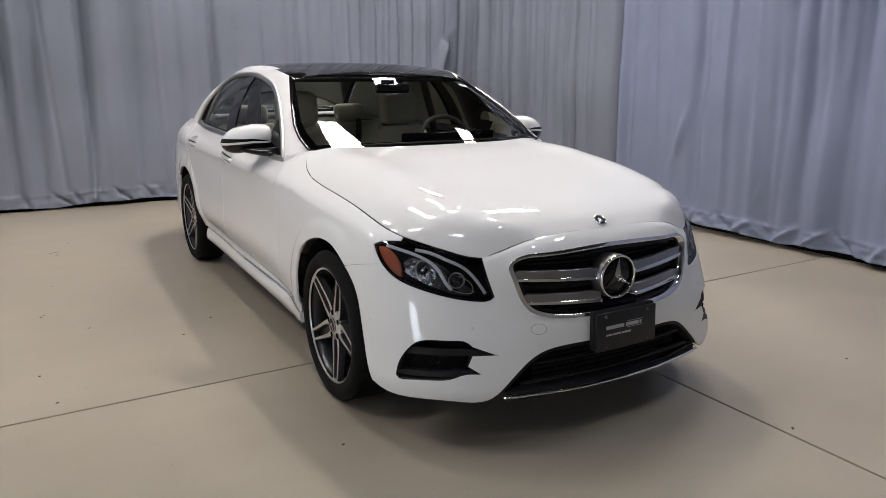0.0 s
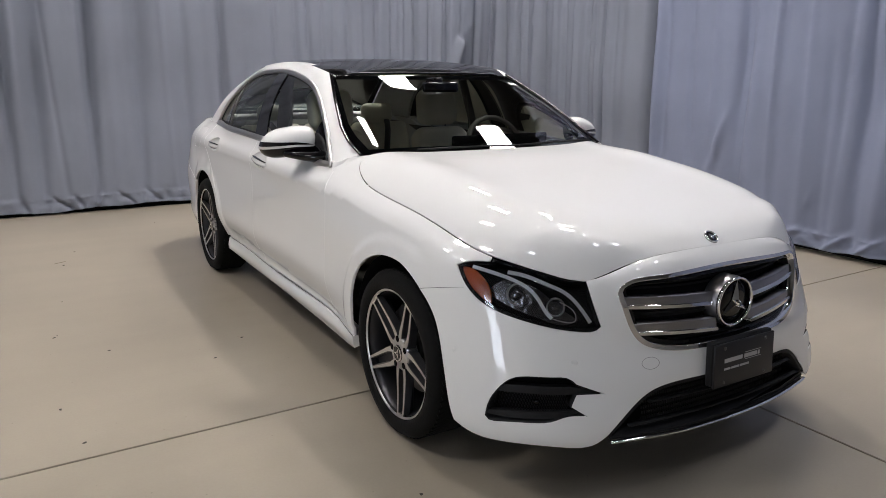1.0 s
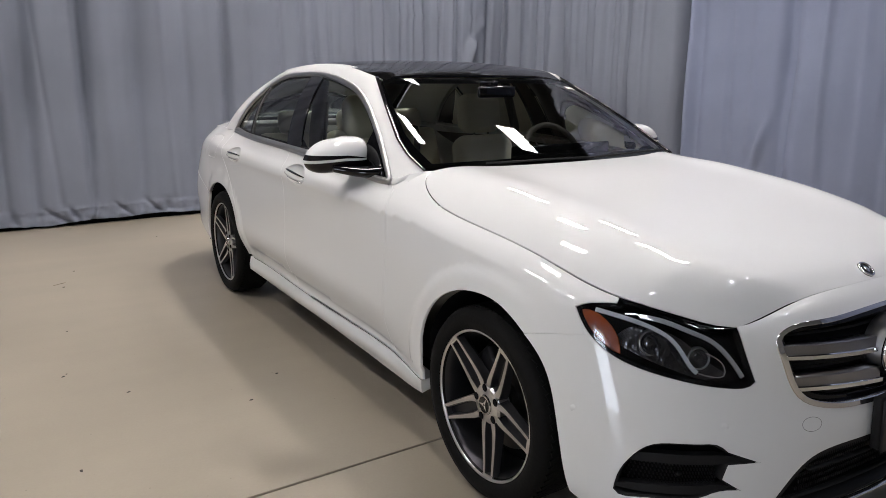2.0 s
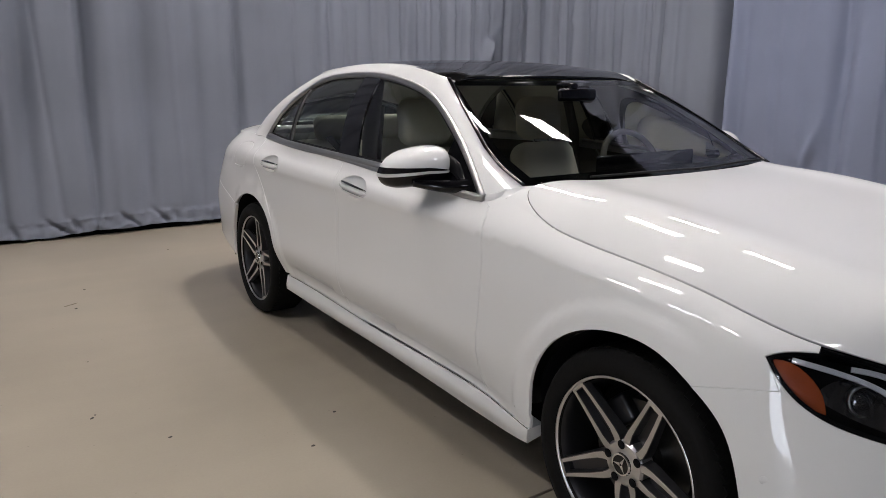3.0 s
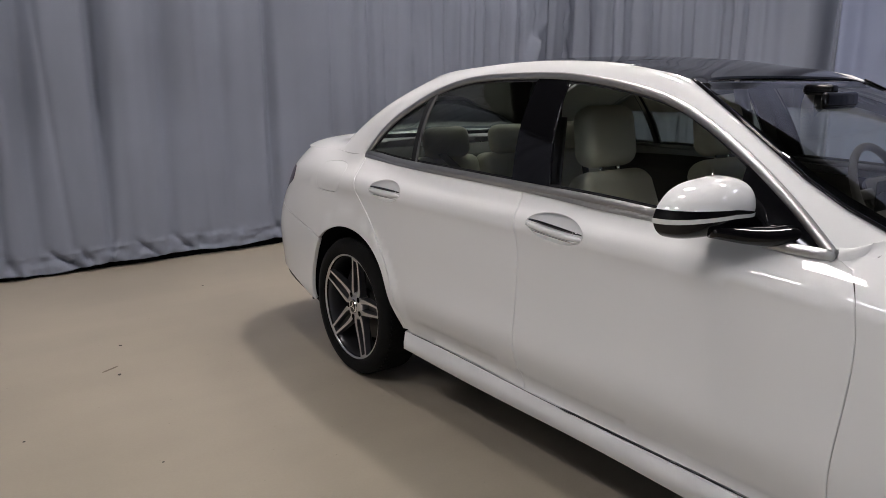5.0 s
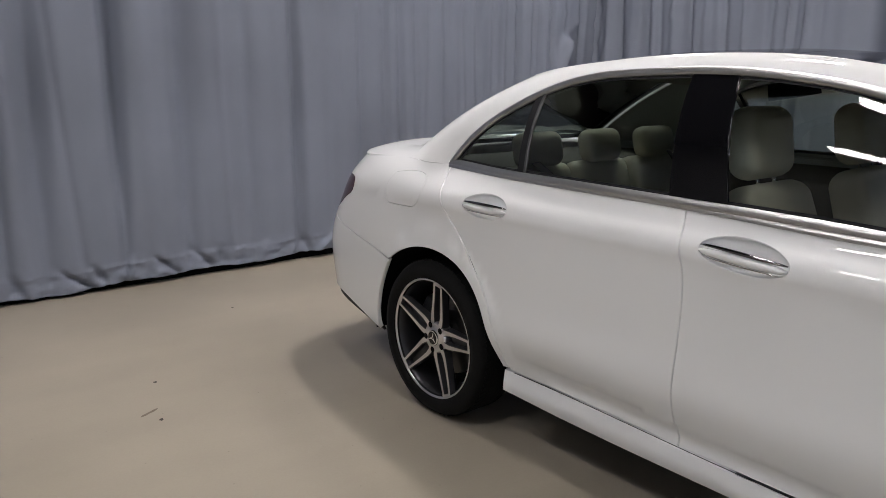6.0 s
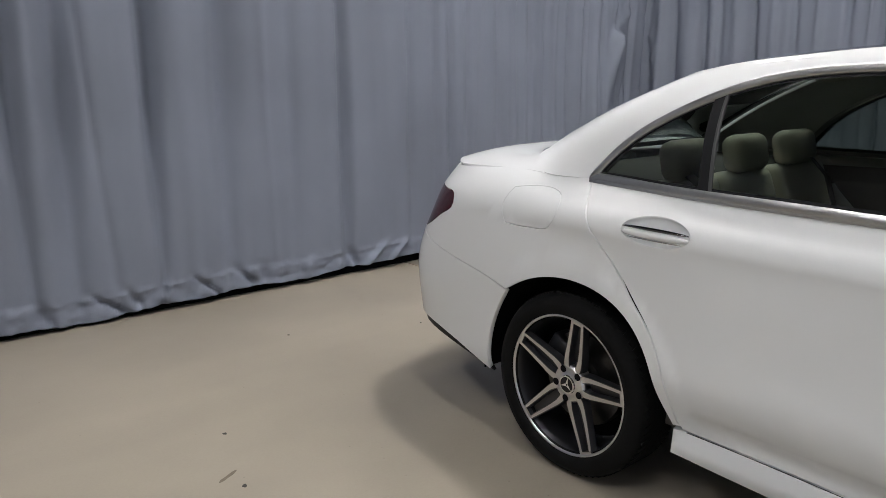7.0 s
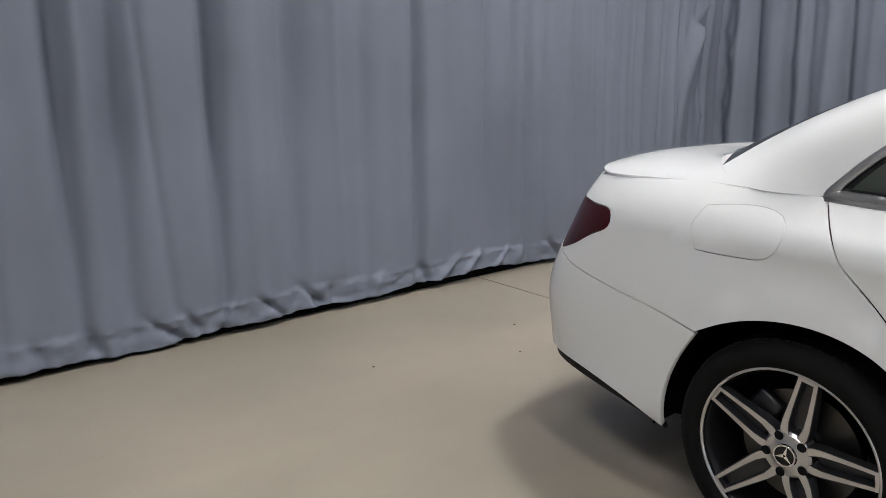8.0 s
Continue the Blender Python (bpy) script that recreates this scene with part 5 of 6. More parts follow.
# wheel houses and underside
for y, ry, rz in ((-.025, .395, .412), (2.92, .462, .428)):
    for s in (-1, 1):
        bm = bmesh.new()
        rings = []
        for x in (.48, .868):
            sill = 1 if y < 1 else -1
            rings.append([bm.verts.new((s * (x if x < .5 or sill * math.cos(a) < 0 else x - .045 * max(0, 1 - math.sin(a) / .35)), y + ry * math.cos(a), .33 + rz * math.sin(a))) for a in np.linspace(-.14, math.pi + .14, 34)])
        for i in range(33):
            bm.faces.new((rings[0][i], rings[0][i + 1], rings[1][i + 1], rings[1][i]))
        bm.faces.new(rings[0])
        part("wheel_house", bm, DARK, car)
bm = bmesh.new()
box(bm, (-.62, -.70, .19), (.62, 3.75, .30), .03)
box(bm, (-.79, .45, .20), (.79, 2.47, .30), .03)
part("underside", bm, DARK, car)


# ---- lamps, grille and trim of the nose ----
def on_shell(shell, pts, lift=0.0, side=-1):
    """Places on a shell through (x, y, z) guesses, lifted off it, on one side of the car."""
    uv = shell.find([0, 1, 2], smooth(pts, .012))
    p, n = shell.fold(uv[:, 0], uv[:, 1])
    p = p + n * lift
    p[:, 0] *= side if side < 0 else 1
    return [Vector(q) for q in p]


def ribbon(name, shell, pts, width, lift, mat, parent, side, thick=.006, label="", taper=None):
    """A flat bar bent along a run over a shell."""
    uv = shell.find([0, 1, 2], smooth(pts, .012))
    p, n = shell.fold(uv[:, 0], uv[:, 1])
    t = np.gradient(p, axis=0)
    s = np.cross(t, n)
    s /= np.linalg.norm(s, axis=1)[:, None]
    k = len(p)
    w = (np.interp(np.linspace(0, 1, k), *taper) if taper else np.ones(k))[:, None] * width / 2
    rows = [p + n * (lift - thick) - s * w, p + n * lift - s * w * .85, p + n * lift + s * w * .85, p + n * (lift - thick) + s * w]
    bm = bmesh.new()
    sg = np.array([-1 if side < 0 else 1, 1, 1])
    vs = [[bm.verts.new(Vector(q * sg)) for q in r] for r in rows]
    for i in range(k - 1):
        for a in range(4):
            b = (a + 1) % 4
            bm.faces.new((vs[a][i], vs[b][i], vs[b][i + 1], vs[a][i + 1]))
    bm.faces.new([vs[a][0] for a in range(4)])
    bm.faces.new([vs[a][-1] for a in range(4)])
    bmesh.ops.recalc_face_normals(bm, faces=bm.faces)
    return part(name, bm, mat, parent, label, False)


LED = material("led_guide", (0.88, 0.90, 0.92), 0.18, coat=0.8)
PROJECTOR = material("projector_glass", (0.03, 0.03, 0.035), 0.05, metal=0.3, coat=1.0)
for s in (-1, 1):
    lamp = panel("headlamp", BODY, [shrink(BODY, lamp_loop, .004)], DARK, car, s, .03, .0, -.06, "dark headlamp with clear lens and amber side reflector")
    panel("bezel", BODY, [shrink(BODY, lamp_loop, .003), shrink(BODY, lamp_loop, .012)], BLACK_GLOSS, lamp, s, .03, .06, -.003)
    amber = loop(run3(BODY, [(.816, -.388, .781), (.799, -.415, .780), (.785, -.453, .760), (.777, -.481, .732), (.776, -.498, .701), (.779, -.507, .674)]),
                 run3(BODY, [(.779, -.507, .674), (.802, -.465, .689), (.815, -.425, .725), (.818, -.395, .763), (.816, -.388, .781)]))
    panel("side_reflector", BODY, [amber], AMBER, lamp, s, .02, .012, -.016, "amber side reflector")
    ribbon("light_guide", BODY, [(.793, -.421, .785), (.749, -.489, .770), (.706, -.556, .749), (.684, -.594, .728), (.666, -.625, .692), (.647, -.655, .647), (.641, -.661, .640)], .013, -.006, LED, lamp, s, label="white light guide")
    ribbon("light_guide", BODY, [(.719, -.518, .777), (.677, -.571, .769), (.637, -.624, .748), (.595, -.664, .722), (.564, -.694, .684), (.546, -.713, .651), (.534, -.725, .626)], .013, -.006, LED, lamp, s, label="white light guide")
    ribbon("lower_blade", BODY, [(.641, -.661, .640), (.610, -.688, .630), (.575, -.704, .634), (.572, -.700, .646), (.610, -.660, .690)], .004, -.014, CHROME, lamp, s)
    for c, r in (((.721, -.565, .713), .032), ((.621, -.660, .673), .026)):
        p = on_shell(BODY, [c, (c[0] - .01, c[1] - .008, c[2])], -.052, s)[0]
        n = Vector((s * .55, -.80, .25)).normalized()
        m = Matrix.Translation(p) @ n.to_track_quat("X", "Z").to_matrix().to_4x4()
        bm = bmesh.new()
        lathe(bm, [(r * 1.25, .0), (r * 1.2, .012), (r * 1.02, .016), (r, .008)], 28)
        bmesh.ops.transform(bm, matrix=m, verts=bm.verts)
        part("projector_ring", bm, SATIN, lamp)
        bm = bmesh.new()
        lathe(bm, [(0.0001, r * .62), (r * .35, r * .56), (r * .7, r * .38), (r, .004)], 24)
        bmesh.ops.transform(bm, matrix=m, verts=bm.verts)
        part("projector_lens", bm, PROJECTOR, lamp)
    bowl = loop(run3(BODY, [(.775, -.47, .700), (.745, -.505, .748), (.700, -.555, .752), (.655, -.61, .725), (.615, -.655, .680), (.560, -.705, .630)]),
                run3(BODY, [(.560, -.705, .630), (.600, -.692, .618), (.660, -.652, .632), (.730, -.572, .662), (.775, -.47, .700)]))
    panel("reflector", BODY, [bowl], REFLECTOR, lamp, s, .015, .0, -.040, "bright faceted reflector")
    panel("lens", BODY, [shrink(BODY, lamp_loop, .005)], LENS, lamp, s, .03, 0, -.002, "clear lens")
    # side intake
    intake = panel("side_intake", BODY, [fog if s < 0 else fog], DARK, car, s, .03, 0, -.07, "black bumper side intake with mesh")
    panel("intake_rim", BODY, [shrink(BODY, fog, -.001), shrink(BODY, fog, .004)], TRIM, intake, s, .03, .07, -.003)
    ribbon("upper_fin", BODY, [(.816, -.548, .398), (.756, -.613, .408), (.676, -.688, .410), (.606, -.745, .412), (.531, -.793, .407)], .030, -.010, TRIM, intake, s, .03, taper=([0, .2, .7, 1], [.5, 1, 1, .25]))
    ribbon("lower_fin", BODY, [(.816, -.553, .315), (.756, -.623, .322), (.676, -.718, .332), (.616, -.760, .338), (.581, -.788, .335)], .026, -.010, TRIM, intake, s, .03, taper=([0, .2, .7, 1], [.5, 1, 1, .3]))
    bm = bmesh.new()
    for i in range(26):
        for j in range(7):
            x, z = .630 + .185 * (i + .5 * (j % 2)) / 26, .338 + .060 * j / 6
            y = -.735 + 1.08 * (x - .605) + .4 * max(0, x - .75)
            uv = BODY.find([0, 2], [(x, z)], (NOSE[2], NOSE[6]))
            q, n = BODY.fold(uv[:, 0], uv[:, 1])
            q = (q - n * .03)[0]
            tube(bm, [(s * q[0], q[1], z - .004), (s * (q[0] + .002), q[1] + .001, z + .004)], .0022, 4)
    part("mesh", bm, TRIM, intake, "black mesh insert", False)
    bm = bmesh.new()
    lathe(bm, [(.0001, .003), (.009, .002), (.010, -.006)], 20)
    m = Matrix.Translation(on_shell(BODY, [(.69, -.662, .365), (.688, -.664, .365)], -.018, s)[0]) @ Vector((s * .6, -.8, 0)).to_track_quat("X", "Z").to_matrix().to_4x4()
    bmesh.ops.transform(bm, matrix=m, verts=bm.verts)
    part("parking_sensor", bm, BLACK_GLOSS, intake)

# grille
grille_part = panel("grille", BODY, [shrink(BODY, grille, .004)], DARK, car, step=.05, lip=0, lift=-.065, label="black grille with two silver louvres")
panel("grille_frame", BODY, [shrink(BODY, grille, -.004), shrink(BODY, grille, .010)], CHROME, grille_part, step=.04, lip=.03, lift=.005, label="bright chrome grille frame")
panel("inner_frame", BODY, [shrink(BODY, grille, .012), shrink(BODY, grille, .026)], BLACK_GLOSS, grille_part, step=.04, lip=.04, lift=-.018)


def bar(name, mat, x0, x1, z0a, z1a, z0b, z1b, lift, sgn, parent, label=""):
    """A louvre of the grille between two heights at its inner and its outer end."""
    xs = np.linspace(x0, x1, 14)
    lo = np.stack([xs, np.interp(xs, [x0, x1], [z0a, z0b])], 1)
    hi = np.stack([xs, np.interp(xs, [x0, x1], [z1a, z1b])], 1)
    a, b = BODY.find([0, 2], lo, (0, NOSE[4])), BODY.find([0, 2], hi, (0, NOSE[4]))
    lp = loop(a, b[::-1])
    return panel(name, BODY, [lp], mat, parent, sgn, .03, .05, lift, label)


for s in (-1, 1):
    for lowz, highz, lo2, hi2, end in ((.662, .694, .678, .706, .430), (.572, .604, .588, .614, .400)):
        louvre = bar("louvre", LOUVRE, .085, end, lowz, highz, lo2, hi2, -.012, s, grille_part, "satin silver louvre")
        bar("louvre_edge", CHROME, .085, end, lowz - .009, lowz + .001, lo2 - .008, lo2 + .001, -.004, s, louvre, "chrome lower edge")
    for z in (.755, .735, .640, .630, .545):
        bar("grille_slat", TRIM, .0, .40 if z > .56 else .34, z - .003, z + .003, z - .003, z + .003, -.045, s, grille_part)
star = new("front_emblem")
star.parent = car
star.location = (-.012, -.848, .652)
star.scale = (.94, 1, .94)
tagged(star, "chrome ring and three-pointed emblem on black")
bm = bmesh.new()
lathe(bm, [(.0001, .012), (.05, .011), (.084, .004), (.088, -.04)], 56)
part("emblem_disc", bm, BLACK_GLOSS, star, "black disc")
bm = bmesh.new()
tube(bm, [(.014, .089 * math.cos(a), .089 * math.sin(a)) for a in np.linspace(0, 2 * math.pi, 56, endpoint=False)], .0058, 10, closed=True, up=(1, 0, 0))
part("emblem_ring", bm, CHROME, star)
bm = bmesh.new()
lathe(bm, [(.094, -.05), (.0945, -.006), (.091, .006)], 56)
part("emblem_collar", bm, LOUVRE, star, "satin silver collar")
for k in range(3):
    bm = bmesh.new()
    m = Matrix.Rotation(2 * math.pi * k / 3, 4, "X")
    tip, la, lb, mid, ctr = ((.016, 0, .083), (.014, -.017, .010), (.014, .017, .010), (.030, 0, .012), (.022, 0, 0))
    v = [bm.verts.new(m @ Vector(q)) for q in (tip, la, lb, mid, (.014, 0, -.004))]
    for f in ((0, 1, 3), (0, 3, 2), (1, 4, 3), (2, 3, 4)):
        bm.faces.new([v[i] for i in f])
    part("emblem_arm", bm, CHROME, star, smooth_faces=False)
for o in star.children:
    o.matrix_basis = Matrix.Rotation(radians(-90), 4, "Z") @ Matrix.Rotation(radians(0), 4, "X") @ o.matrix_basis

# lower intake, chrome lip, number plate holder
low = np.concatenate([notch[:-1], flip(notch[:-1], 0)])
mouth = loop(low, front_run(BODY, [(.511, .248), (.3, .246), (0, .246)], (0, NOSE[4]))[::-1][:1] * 0 + low[-1:], flip(front_run(BODY, [(.505, .243), (.3, .240), (.02, .240)], (0, NOSE[4])), 0), front_run(BODY, [(.505, .243), (.3, .240), (.02, .240)], (0, NOSE[4]))[::-1])
mouth_part = panel("lower_intake", BODY, [mouth], DARK, car, step=.05, lip=0, lift=-.075, label="black lower air intake with mesh")
panel("intake_rim", BODY, [mouth, shrink(BODY, mouth, .012)], TRIM, mouth_part, step=.05, lip=.07, lift=-.004)
bm = bmesh.new()
for i in range(76):
    for j in range(7):
        x, z = -.37 + .74 * (i + .5 * (j % 2)) / 76, .285 + .020 * j
        if abs(x) > .46 - (z - .27) * .95:
            continue
        y = -.835 + .17 * x * x
        tube(bm, [(x, y, z - .006), (x, y, z + .006)], .0028, 4)
part("mesh", bm, TRIM, mouth_part, "black mesh insert", False)
for z in (.283, .355):
    bm = bmesh.new()
    tube(bm, [(x, -.862 + .19 * x * x, z) for x in np.linspace(-.44 + (z - .28), .44 - (z - .28), 16)], .010, 6, .5)
    part("intake_bar", bm, TRIM, mouth_part)
ribs = BODY.find([0, 2], np.stack([np.linspace(.508, 0, 24), np.linspace(.238, .232, 24)], 1), (0, NOSE[4]))
q, n = BODY.fold(ribs[:, 0], ribs[:, 1])
path = [(-a[0], a[1] - .004, a[2]) for a in q] + [(a[0], a[1] - .004, a[2]) for a in q[::-1][1:]]
bm = bmesh.new()
tube(bm, path, .010, 8, .6)
part("chrome_lip", bm, CHROME, car, "thin chrome lip under the front bumper")
bm = bmesh.new()
tube(bm, [(x * .93, y + .06, .208) for x, y, z in path[3:-3]], .020, 8, .8)
part("chin", bm, TRIM, car)
plate = new("plate_holder")
plate.parent = car
tagged(plate, "black dealer plate with light lettering")
m = Matrix.Translation((-.004, -.915, .457)) @ Matrix.Rotation(radians(-3), 4, "X")
bm = bmesh.new()
box(bm, (-.153, -.004, -.076), (.153, .006, .076), .003, 2, m)
part("plate", bm, material("plate_black", (.007, .007, .009), .5, grain=.1, size=80), plate)
bm = bmesh.new()
box(bm, (-.160, .004, -.070), (.150, .030, .085), .006, 2, m)
part("bracket", bm, TRIM, plate)
for sx in (-.105, .105):
    for sz in (-.06, .06):
        bm = bmesh.new()
        lathe(bm, [(.0001, .003), (.004, .003), (.0065, .001), (.0065, -.002)], 14)
        bmesh.ops.transform(bm, matrix=m @ Matrix.Translation((sx, -.004, sz)) @ Matrix.Rotation(radians(-90), 4, "Z"), verts=bm.verts)
        part("screw", bm, STEEL, plate)
INK = material("pale_ink", (.34, .34, .35), .5)
for x0, x1, z0, z1 in ((-.105, -.015, .008, .022), (-.005, .060, .008, .022), (.066, .075, .008, .022), (-.105, -.075, -.018, -.011), (-.070, -.03, -.018, -.011), (-.025, .02, -.018, -.011), (.0, .082, .027, .0285), (.0, .082, .002, .0035)):
    bm = bmesh.new()
    box(bm, (x0, -.0055, z0), (x1, -.0035, z1), 0, 1, m)
    part("lettering_bar", bm, INK, plate, smooth_faces=False)

# small emblem on the bonnet
p, n = HOOD.fold(np.array([0.0]), np.array([.075]))
m = Matrix.Translation(Vector(p[0])) @ Vector(n[0]).to_track_quat("X", "Y").to_matrix().to_4x4()
bm = bmesh.new()
lathe(bm, [(.0001, .004), (.022, .003), (.027, .001), (.028, -.002)], 32)
bmesh.ops.transform(bm, matrix=m, verts=bm.verts)
badge = part("bonnet_emblem", bm, BLACK_GLOSS, hood, "small round silver and dark emblem")
bm = bmesh.new()
tube(bm, [(.003, .024 * math.cos(a), .024 * math.sin(a)) for a in np.linspace(0, 2 * math.pi, 32, endpoint=False)], .0035, 8, closed=True, up=(1, 0, 0))
lathe(bm, [(.0001, .006), (.009, .005), (.013, .003)], 6)
bmesh.ops.transform(bm, matrix=m, verts=bm.verts)
part("emblem_ring", bm, CHROME, badge)

# parking sensors and tow cover on the bumper
for s in (-1, 1):
    for c in ((.868, -.43, .50), (.60, -.73, .50)):
        q = on_shell(BODY, [c, (c[0] - .002, c[1] - .002, c[2])], 0, s)[0]
        d = Vector((s * (.9 if c[0] > .8 else .5), -.4 if c[0] > .8 else -.85, 0))
        bm = bmesh.new()
        lathe(bm, [(.0001, .0003), (.0095, .0003), (.0105, -.0008), (.0120, -.0008), (.0125, -.002)], 20)
        bmesh.ops.transform(bm, matrix=Matrix.Translation(q) @ d.to_track_quat("X", "Z").to_matrix().to_4x4(), verts=bm.verts)
        part("parking_sensor", bm, PAINT, bumper)
tow = np.stack([NOSE[2] - .035 + .032 * np.cos(np.linspace(0, 6.283, 24, endpoint=False)), 3.35 + .26 * np.sin(np.linspace(0, 6.283, 24, endpoint=False))], 1)
panel("tow_cover", BODY, [tow, shrink(BODY, tow, .0012)], TRIM, bumper, -1, .05, 0, .0006)

# ---- tail ----
for s in (-1, 1):
    inn = run3(BODY, [(.690, 3.845, .960), (.60, 3.905, .93), (.62, 3.95, .86), (.738, 3.912, .762)])
    tl = panel("tail_lamp", BODY, [shrink(BODY, loop(tail_edge, inn), .003)], RED, car, s, .03, .03, -.001, "dark red tail lamp")

# ---- mirrors and handles ----
def mirror(s):
    """A door mirror: painted shell, chrome strip, black foot and glass."""
    mir = new("door_mirror")
    mir.parent = car
    tagged(mir, "white door mirror with chrome strip and black base")
    cx, cy, cz = .905, .965, 1.083

    def skin(lo, hi, grow, back=False):
        """A band of the housing between two latitudes, which may change from the inner to the outer end."""
        bm = bmesh.new()
        rows = []
        for i in range(17):
            row = []
            for j in range(33):
                b = math.pi * j / 32
                ex, ey = math.cos(b), -math.sin(b)
                a = lo(ex) + (hi(ex) - lo(ex)) * i / 16
                z, c = math.sin(a), max(0, math.cos(a))
                reach = (.135 + grow) * c ** .62 if ex > 0 else (.112 + grow) * c ** .38
                x = cx + reach * abs(ex) ** .85 * (1 if ex > 0 else -1) - .022 * max(0, z)
                y = cy + .085 - (.155 + grow) * abs(ey) ** .75 * c ** .6 * (.82 - .18 * ex) + .036 * (ex + 1) / 2 * c ** .3
                row.append(bm.verts.new((s * x, y, cz + ((.082 if z > 0 else .066) + grow) * z - .016 * max(0, ex) * c ** .3)))
            rows.append(row)
        for ra, rb in zip(rows, rows[1:]):
            for j in range(32):
                bm.faces.new((ra[j], ra[j + 1], rb[j + 1], rb[j]))
        if back:
            bmesh.ops.delete(bm, geom=bm.faces[:], context="FACES_ONLY")
            for i in range(16):
                bm.faces.new((rows[i][0], rows[i + 1][0], rows[i + 1][-1], rows[i][-1]))
        bmesh.ops.remove_doubles(bm, verts=bm.verts, dist=1e-5)
        bmesh.ops.recalc_face_normals(bm, faces=bm.faces)
        return bm
    strip_low = lambda ex: -.06 + .08 * (ex + 1) / 2
    strip_top = lambda ex: strip_low(ex) + .005 + .27 * max(0, (ex + .80) / 1.80) ** .8
    flat = lambda v: lambda ex: v
    sharp(part("shell", skin(strip_top, flat(1.57), 0), PAINT, mir), 50)
    sharp(part("strip", skin(strip_low, strip_top, .0006), BLACK_GLOSS, mir, "dark glossy indicator strip"), 50)
    sharp(part("indicator", skin(flat(-.17), strip_low, .002), PAINT, mir, "narrow white strip"), 50)
    sharp(part("underside", skin(flat(-1.57), flat(-.17), -.001), BLACK_GLOSS, mir, "gloss black lower shell"), 50)
    part("back_rim", skin(flat(-1.45), flat(1.40), -.006, True), BLACK_GLOSS, mir, "gloss black rim round the glass", False)
    bm = bmesh.new()
    way = smooth([(.945, .985, 1.040), (.885, .938, 1.030), (.830, .890, 1.026), (.752, .842, 1.036)], .008)
    tube(bm, [(s * a, b, c) for a, b, c in way], [float(np.interp(i / (len(way) - 1), [0, .35, .7, 1], [.030, .038, .043, .046])) for i in range(len(way))], 20, .6)
    part("foot", bm, BLACK_GLOSS, mir, "black mirror foot")
    bm = bmesh.new()
    box(bm, (s * .895 - .085, 1.059, 1.040), (s * .895 + .085, 1.065, 1.122), .002)
    part("mirror_glass", bm, material("mirror_silver", (.9, .9, .9), .02, metal=1.0), mir)


def handle(s, y0, y1, z0, z1):
    """A pull handle: recessed cup, painted grip and chrome blade."""
    yc, zc, ry = (y0 + y1) / 2, (z0 + z1) / 2, abs(y1 - y0) / 2
    hd = panel("door_handle", BODY, [handle_loop(y0, y1, z0, z1, 1.01)], PAINT, car, s, .010, .0, -.0012, "white pull handle with chrome strip in an oval cup")
    # the cup is pressed into the door
    me = hd.data
    for v in me.vertices:
        r = math.hypot((v.co.y - yc) / (ry * 1.05), (v.co.z - zc - (z0 - z1) / 2 * (v.co.y - yc) / ry) / .046)
        v.co.x -= s * .040 * max(0, 1 - r ** 2.4) ** .8
    me.normals_split_custom_set_from_vertices([(0, 0, 0)] * len(me.vertices))
    k = 16
    for nm, rad, dz, out, mat, a, b in (("grip", .0135, -.009, .006, PAINT, .0, 1.0), ("chrome_blade", .0075, .006, .014, SMOKED, .0, 1.0), ("lower_blade", .0040, -.023, .006, CHROME, .10, .92)):
        f = np.linspace(a, b, k)
        uv = BODY.find([1, 2], np.stack([y0 + (y1 - y0) * f, z0 + (z1 - z0) * f + dz], 1), (NOSE[10], NOSE[15]))
        q, n = BODY.fold(uv[:, 0], uv[:, 1])
        arch = np.sin(np.pi * (f - a) / (b - a)) ** .5
        q = q + n * (out * arch)[:, None]
        bm = bmesh.new()
        tube(bm, [(s * x, y, z) for x, y, z in q], [rad * (.35 + .65 * float(t)) for t in arch], 10, 1.0 if nm == "grip" else .7)
        part(nm, bm, mat, hd, "chrome strip" if mat is not PAINT else "")


for s in (-1, 1):
    mirror(s)
    handle(s, *HANDLES["front"])
    handle(s, *HANDLES["rear"])

# ---- inside ----
def pad(bm, lo, hi, bevel, m):
    return box(bm, lo, hi, bevel, 4, m)


